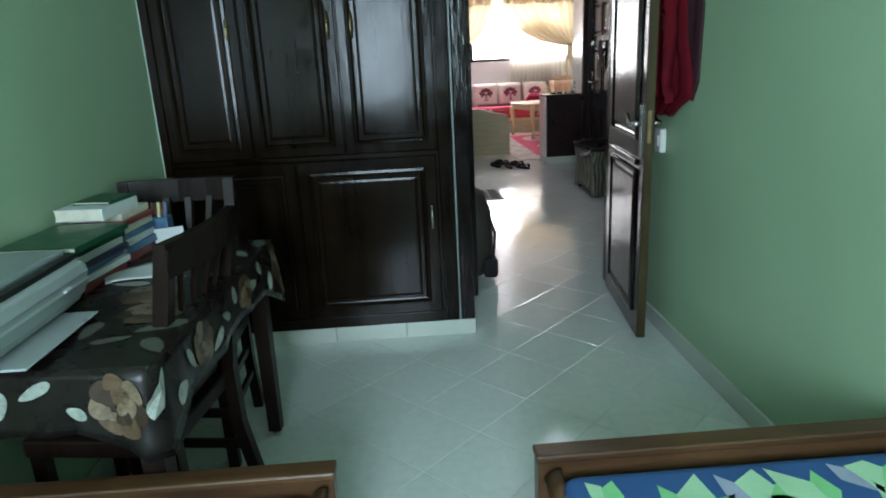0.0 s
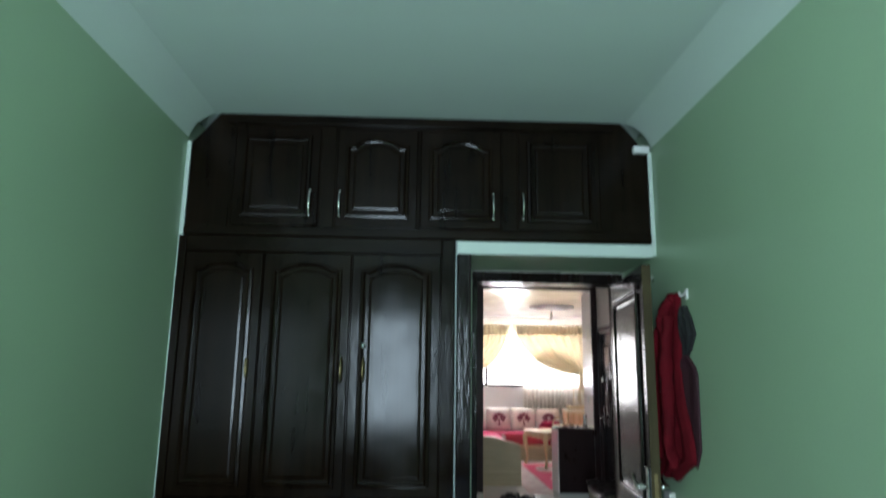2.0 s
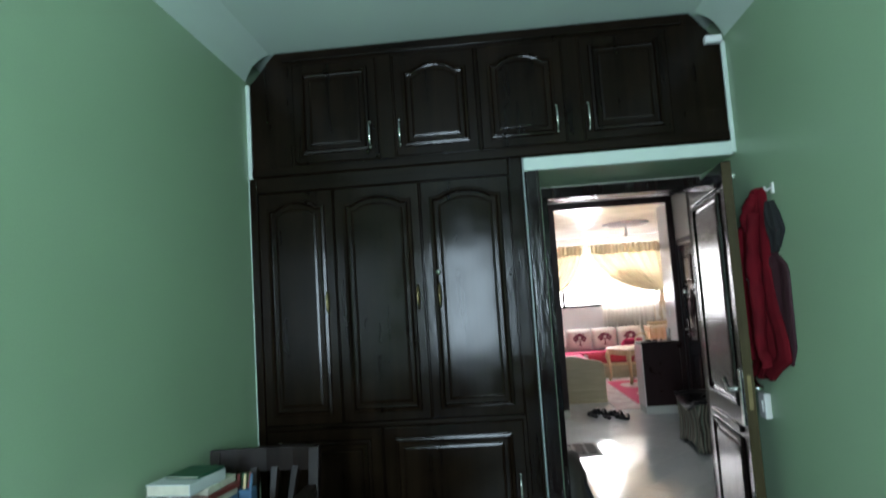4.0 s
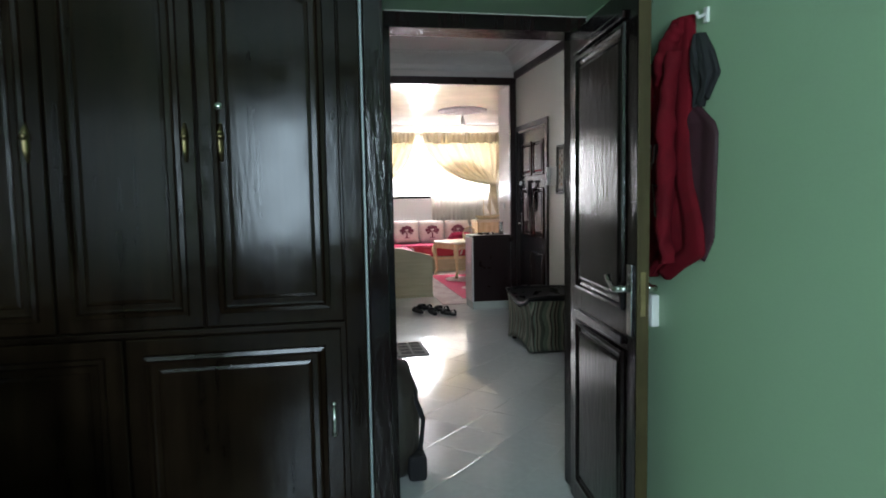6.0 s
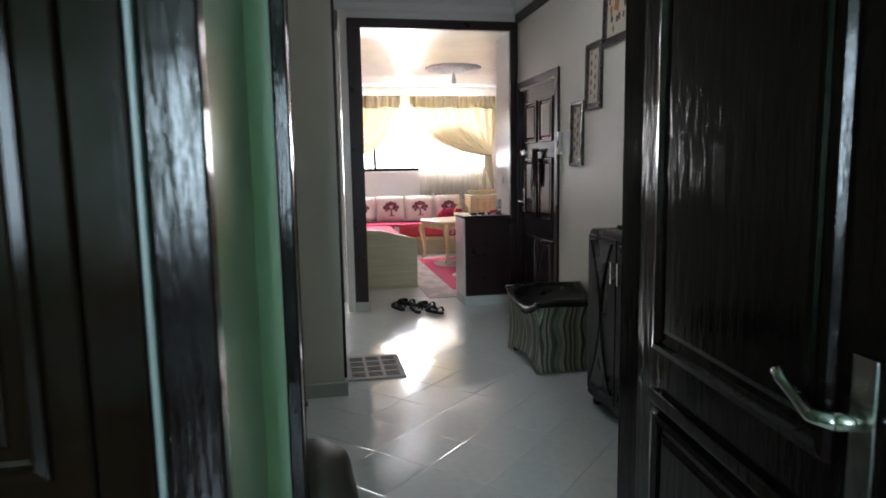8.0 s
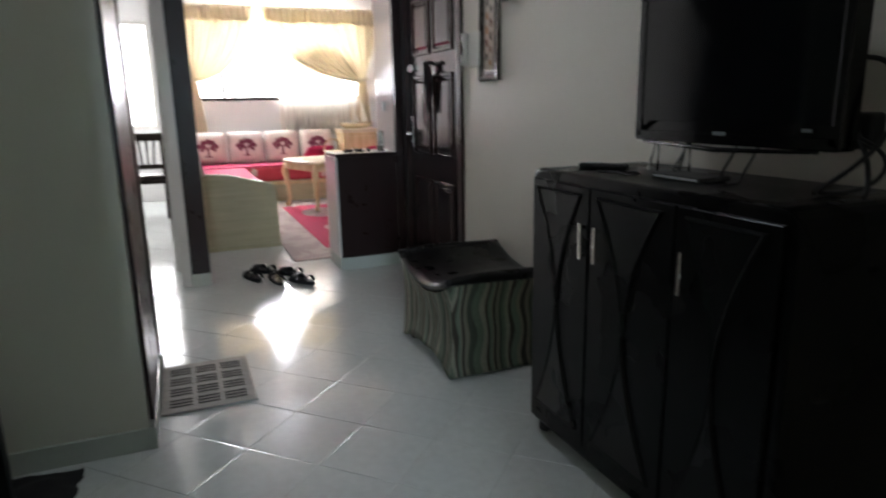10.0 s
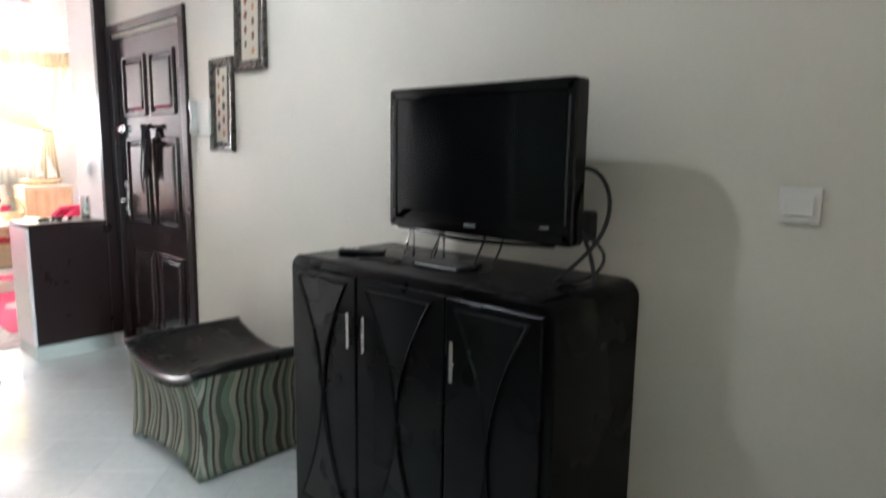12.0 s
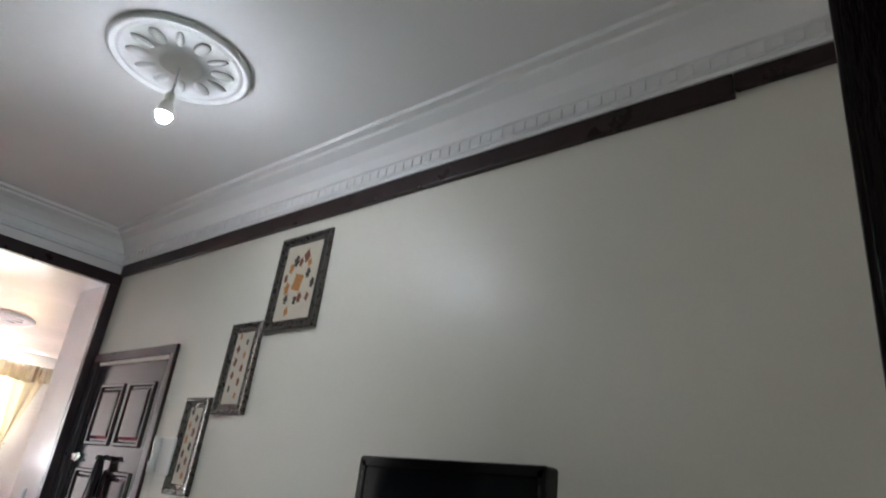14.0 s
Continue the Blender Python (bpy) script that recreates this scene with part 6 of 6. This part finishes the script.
bed(1.222, BR - 0.016, 3.045, 1.04, "wooden single bed with a blue leaf-printed sheet beside the wall")
bed(BL + 0.016, 0.768, 3.045, 1.04, "wooden single bed with a blue leaf-printed sheet below the desk")

# ---------------------------------------------------------------- clothes on the wall hook
hook = thing("coat_hook", "white plastic coat hook on the green wall", "hook", pose(BR - 0.001, 4.43, 1.815))
box("plate", -0.010, 0, -0.012, 0.012, 0, 0.045, M["plastic_white"], hook, 0.004)
bm = bmesh.new()
tube(bm, [(-0.008, 0, 0.025), (-0.03, 0, 0.015), (-0.038, 0, 0.03)], 0.005, 8)
part("prong", bm, M["plastic_white"], hook, smooth=True)


SURFACE = {}


def hanging(name, label, category, y_c, z_top, outline, depth, material, seed, off=0.0):
    """Cloth hung on the wall: outline rows (z below top, y left, y right), belly out from the wall with vertical folds."""
    o = thing(name, label, category, pose(BR - 0.003 - off, y_c, z_top))
    nu = 46
    def row(t):
        f = t * (len(outline) - 1)
        k = min(int(f), len(outline) - 2)
        f -= k
        return [outline[k][q] + (outline[k + 1][q] - outline[k][q]) * f for q in range(3)]
    def front(s, t):
        dz, a, b = row(t)
        y = b + (a - b) * s
        env = math.sin(math.pi * min(max(s, 0.0), 1.0)) ** 0.5
        fold = 0.55 * math.sin(s * 17 + seed + 2.6 * t) + 0.30 * math.sin(s * 37 + seed * 2 + 4 * t) + 0.8 * noise.noise(Vector((s * 4, t * 5, seed)))
        x = -(0.004 + depth * env * (0.62 + 0.34 * fold * (0.4 + 0.6 * t)) * (0.55 + 0.45 * math.sin(math.pi * min(1, t * 1.15 + 0.08))))
        return Vector((x, y, -dz + 0.012 * math.sin(s * 15 + seed) * t))
    bm = bmesh.new()
    nv = 34
    g = [[bm.verts.new(front(i / nu, j / nv)) for j in range(nv + 1)] for i in range(nu + 1)]
    for i in range(nu):
        for j in range(nv):
            bm.faces.new((g[i][j], g[i + 1][j], g[i + 1][j + 1], g[i][j + 1]))
    rim = [g[i][0] for i in range(nu + 1)] + [g[nu][j] for j in range(1, nv + 1)] + [g[i][nv] for i in range(nu - 1, -1, -1)] + [g[0][j] for j in range(nv - 1, 0, -1)]
    backs = [bm.verts.new((0, v.co.y, v.co.z)) for v in rim]
    for i in range(len(rim)):
        j = (i + 1) % len(rim)
        bm.faces.new((rim[i], rim[j], backs[j], backs[i]))
    bm.faces.new(backs)
    part("cloth", bm, material, o, smooth=True)
    SURFACE[name] = front
    return o


vest = hanging("padded_vest", "dark maroon padded vest hanging on the wall hook", "vest", 4.54, 1.66,
        [(0.0, -0.05, 0.14), (0.08, -0.09, 0.18), (0.13, -0.16, 0.20), (0.16, -0.175, 0.22), (0.46, -0.165, 0.22), (0.53, -0.12, 0.22)], 0.036, M["maroon"], 1.3)
bm = bmesh.new()
tube(bm, [(-0.02 - 0.03 * math.sin(math.pi * q / 8), -0.03 + 0.020 * q, -0.012 - 0.02 * math.sin(math.pi * q / 8)) for q in range(9)], 0.012, 8)
part("collar", bm, M["dark_cloth"], vest, smooth=True)
jacket = hanging("red_jacket", "dark red hooded jacket with pale lettering hanging on the wall hook", "jacket", 4.565, 1.85,
        [(0.0, -0.095, 0.01), (0.06, -0.10, 0.10), (0.15, -0.09, 0.19), (0.35, -0.09, 0.21), (0.50, -0.105, 0.22), (0.62, -0.155, 0.22), (0.70, -0.165, 0.22), (0.745, -0.06, 0.22), (0.79, 0.02, 0.22)], 0.066, M["red_cloth"], 2.7, 0.012)
for nm, pts, rr in (("sleeve", [(-0.040, -0.045, -0.10), (-0.056, -0.030, -0.28), (-0.060, -0.045, -0.48), (-0.058, -0.030, -0.66), (-0.050, -0.040, -0.74)], [0.030, 0.034, 0.033, 0.032, 0.027]),
                    ("sleeve", [(-0.035, 0.10, -0.14), (-0.045, 0.13, -0.30), (-0.045, 0.12, -0.50), (-0.040, 0.13, -0.72)], [0.022, 0.026, 0.025, 0.024]),
                    ("hood", [(-0.030, -0.06, -0.03), (-0.045, -0.03, -0.06), (-0.050, 0.01, -0.12), (-0.040, 0.04, -0.19)], [0.022, 0.034, 0.034, 0.018])):
    bm = bmesh.new()
    fine, rad = [], []
    for q in range(len(pts) * 6 - 5):
        f = q / 6
        k = min(int(f), len(pts) - 2)
        f -= k
        p = Vector(pts[k]).lerp(Vector(pts[k + 1]), f)
        fine.append(p)
        rad.append((rr[k] + (rr[k + 1] - rr[k]) * f) * (1 + 0.10 * math.sin(q * 1.9)))
    tube(bm, fine, rad, 14, 0.75)
    for v in bm.verts:
        v.co += Vector((0.010 * noise.noise(v.co * 22), 0.012 * noise.noise(v.co * 18 + Vector((5, 0, 0))), 0))
    part(nm, bm, M["red_cloth"], jacket, smooth=True)
# worn outlined letters printed across the chest, following the folds
grid_pts = [SURFACE["red_jacket"](i / 60, j / 60) for i in range(61) for j in range(61)]
def on_cloth(y, z):
    q = min(grid_pts, key=lambda c: (c.y - y) ** 2 + (c.z - z) ** 2)
    return Vector((q.x - 0.005, y, z))
for strokes in ([(0.020, -0.37), (0.022, -0.44), (0.062, -0.445), (0.066, -0.37)], [(0.030, -0.375), (0.034, -0.425), (0.052, -0.428)],
                [(0.016, -0.372), (0.030, -0.370)], [(0.055, -0.372), (0.074, -0.370)], [(0.026, -0.50), (0.062, -0.495), (0.068, -0.53), (0.034, -0.545)], [(0.040, -0.55), (0.046, -0.59), (0.028, -0.60)]):
    bm = bmesh.new()
    tube(bm, [on_cloth(*q) for q in strokes], 0.0028, 5)
    part("lettering", bm, M["faded_print"], jacket, "pale worn print")
hanging("black_cap", "black cloth cap hanging beside the jacket", "cap", 4.435, 1.79, [(0.0, 0.0, 0.05), (0.06, -0.045, 0.06), (0.13, -0.075, 0.06), (0.20, -0.02, 0.05)], 0.045, M["dark_cloth"], 0.4)

wire_box = thing("socket_box", "white plastic switch box on the green wall below the jacket", "switch box", pose(BR - 0.001, 4.715, 0.875))
box("box_body", -0.03, 0, -0.035, 0.035, 0, 0.11, M["plastic_white"], wire_box, 0.006)
box("rocker", -0.035, -0.029, -0.02, 0.02, 0.03, 0.08, M["plastic_white"], wire_box, 0.003)

# ---------------------------------------------------------------- floor tiles, laid diagonally
T = 0.305
def tile_mesh():
    bm = bmesh.new()
    h = T / 2 - 0.0007
    lo = [bm.verts.new((sx * h, sy * h, -0.008)) for sx, sy in ((-1, -1), (1, -1), (1, 1), (-1, 1))]
    mid = [bm.verts.new((sx * h, sy * h, -0.0010)) for sx, sy in ((-1, -1), (1, -1), (1, 1), (-1, 1))]
    soft = [bm.verts.new((sx * (h - 0.0012), sy * (h - 0.0012), -0.0004)) for sx, sy in ((-1, -1), (1, -1), (1, 1), (-1, 1))]
    hi = [bm.verts.new((sx * (h - 0.0036), sy * (h - 0.0036), 0)) for sx, sy in ((-1, -1), (1, -1), (1, 1), (-1, 1))]
    for a, b in ((lo, mid), (mid, soft), (soft, hi)):
        for i in range(4):
            bm.faces.new((a[i], a[(i + 1) % 4], b[(i + 1) % 4], b[i]))
    bm.faces.new(hi)
    me = bpy.data.meshes.new("tile")
    bm.to_mesh(me)
    bm.free()
    me.materials.append(M["tile"])
    return me


tile_me = tile_mesh()
rest_v, rest_f = [], []
c45 = math.sqrt(0.5)
for i in range(-60, 60):
    for j in range(-60, 60):
        x, y = 2.256 + (i - j) * T * c45, 7.315 + (i + j) * T * c45
        if not (-1.3 < x < 5.3 and -0.1 < y < 14.7):
            continue
        near = (BL - 0.2 < x < BR + 0.2 and 2.6 < y < 5.6) or (0.9 < x < HX + 0.2 and 5.5 <= y < 10.6)
        if near:
            ob = new("tile", tile_me)
            ob.parent = floor
            ob.matrix_basis = pose(x, y, 0, 0, 0, 45)
        else:
            k, h = len(rest_v), (T / 2 - 0.0007) * 2 * c45
            rest_v += [(x + dx * h, y + dy * h, z) for z in (-0.006, 0) for dx, dy in ((1, 0), (0, 1), (-1, 0), (0, -1))]
            rest_f += [(k + 4, k + 5, k + 6, k + 7)] + [(k + q, k + (q + 1) % 4, k + 4 + (q + 1) % 4, k + 4 + q) for q in range(4)]
me = bpy.data.meshes.new("far_tiles")
me.from_pydata(rest_v, [], rest_f)
me.materials.append(M["tile"])
far = new("far_tiles", me)
far.parent = floor
tagged(far, kind="stuff")
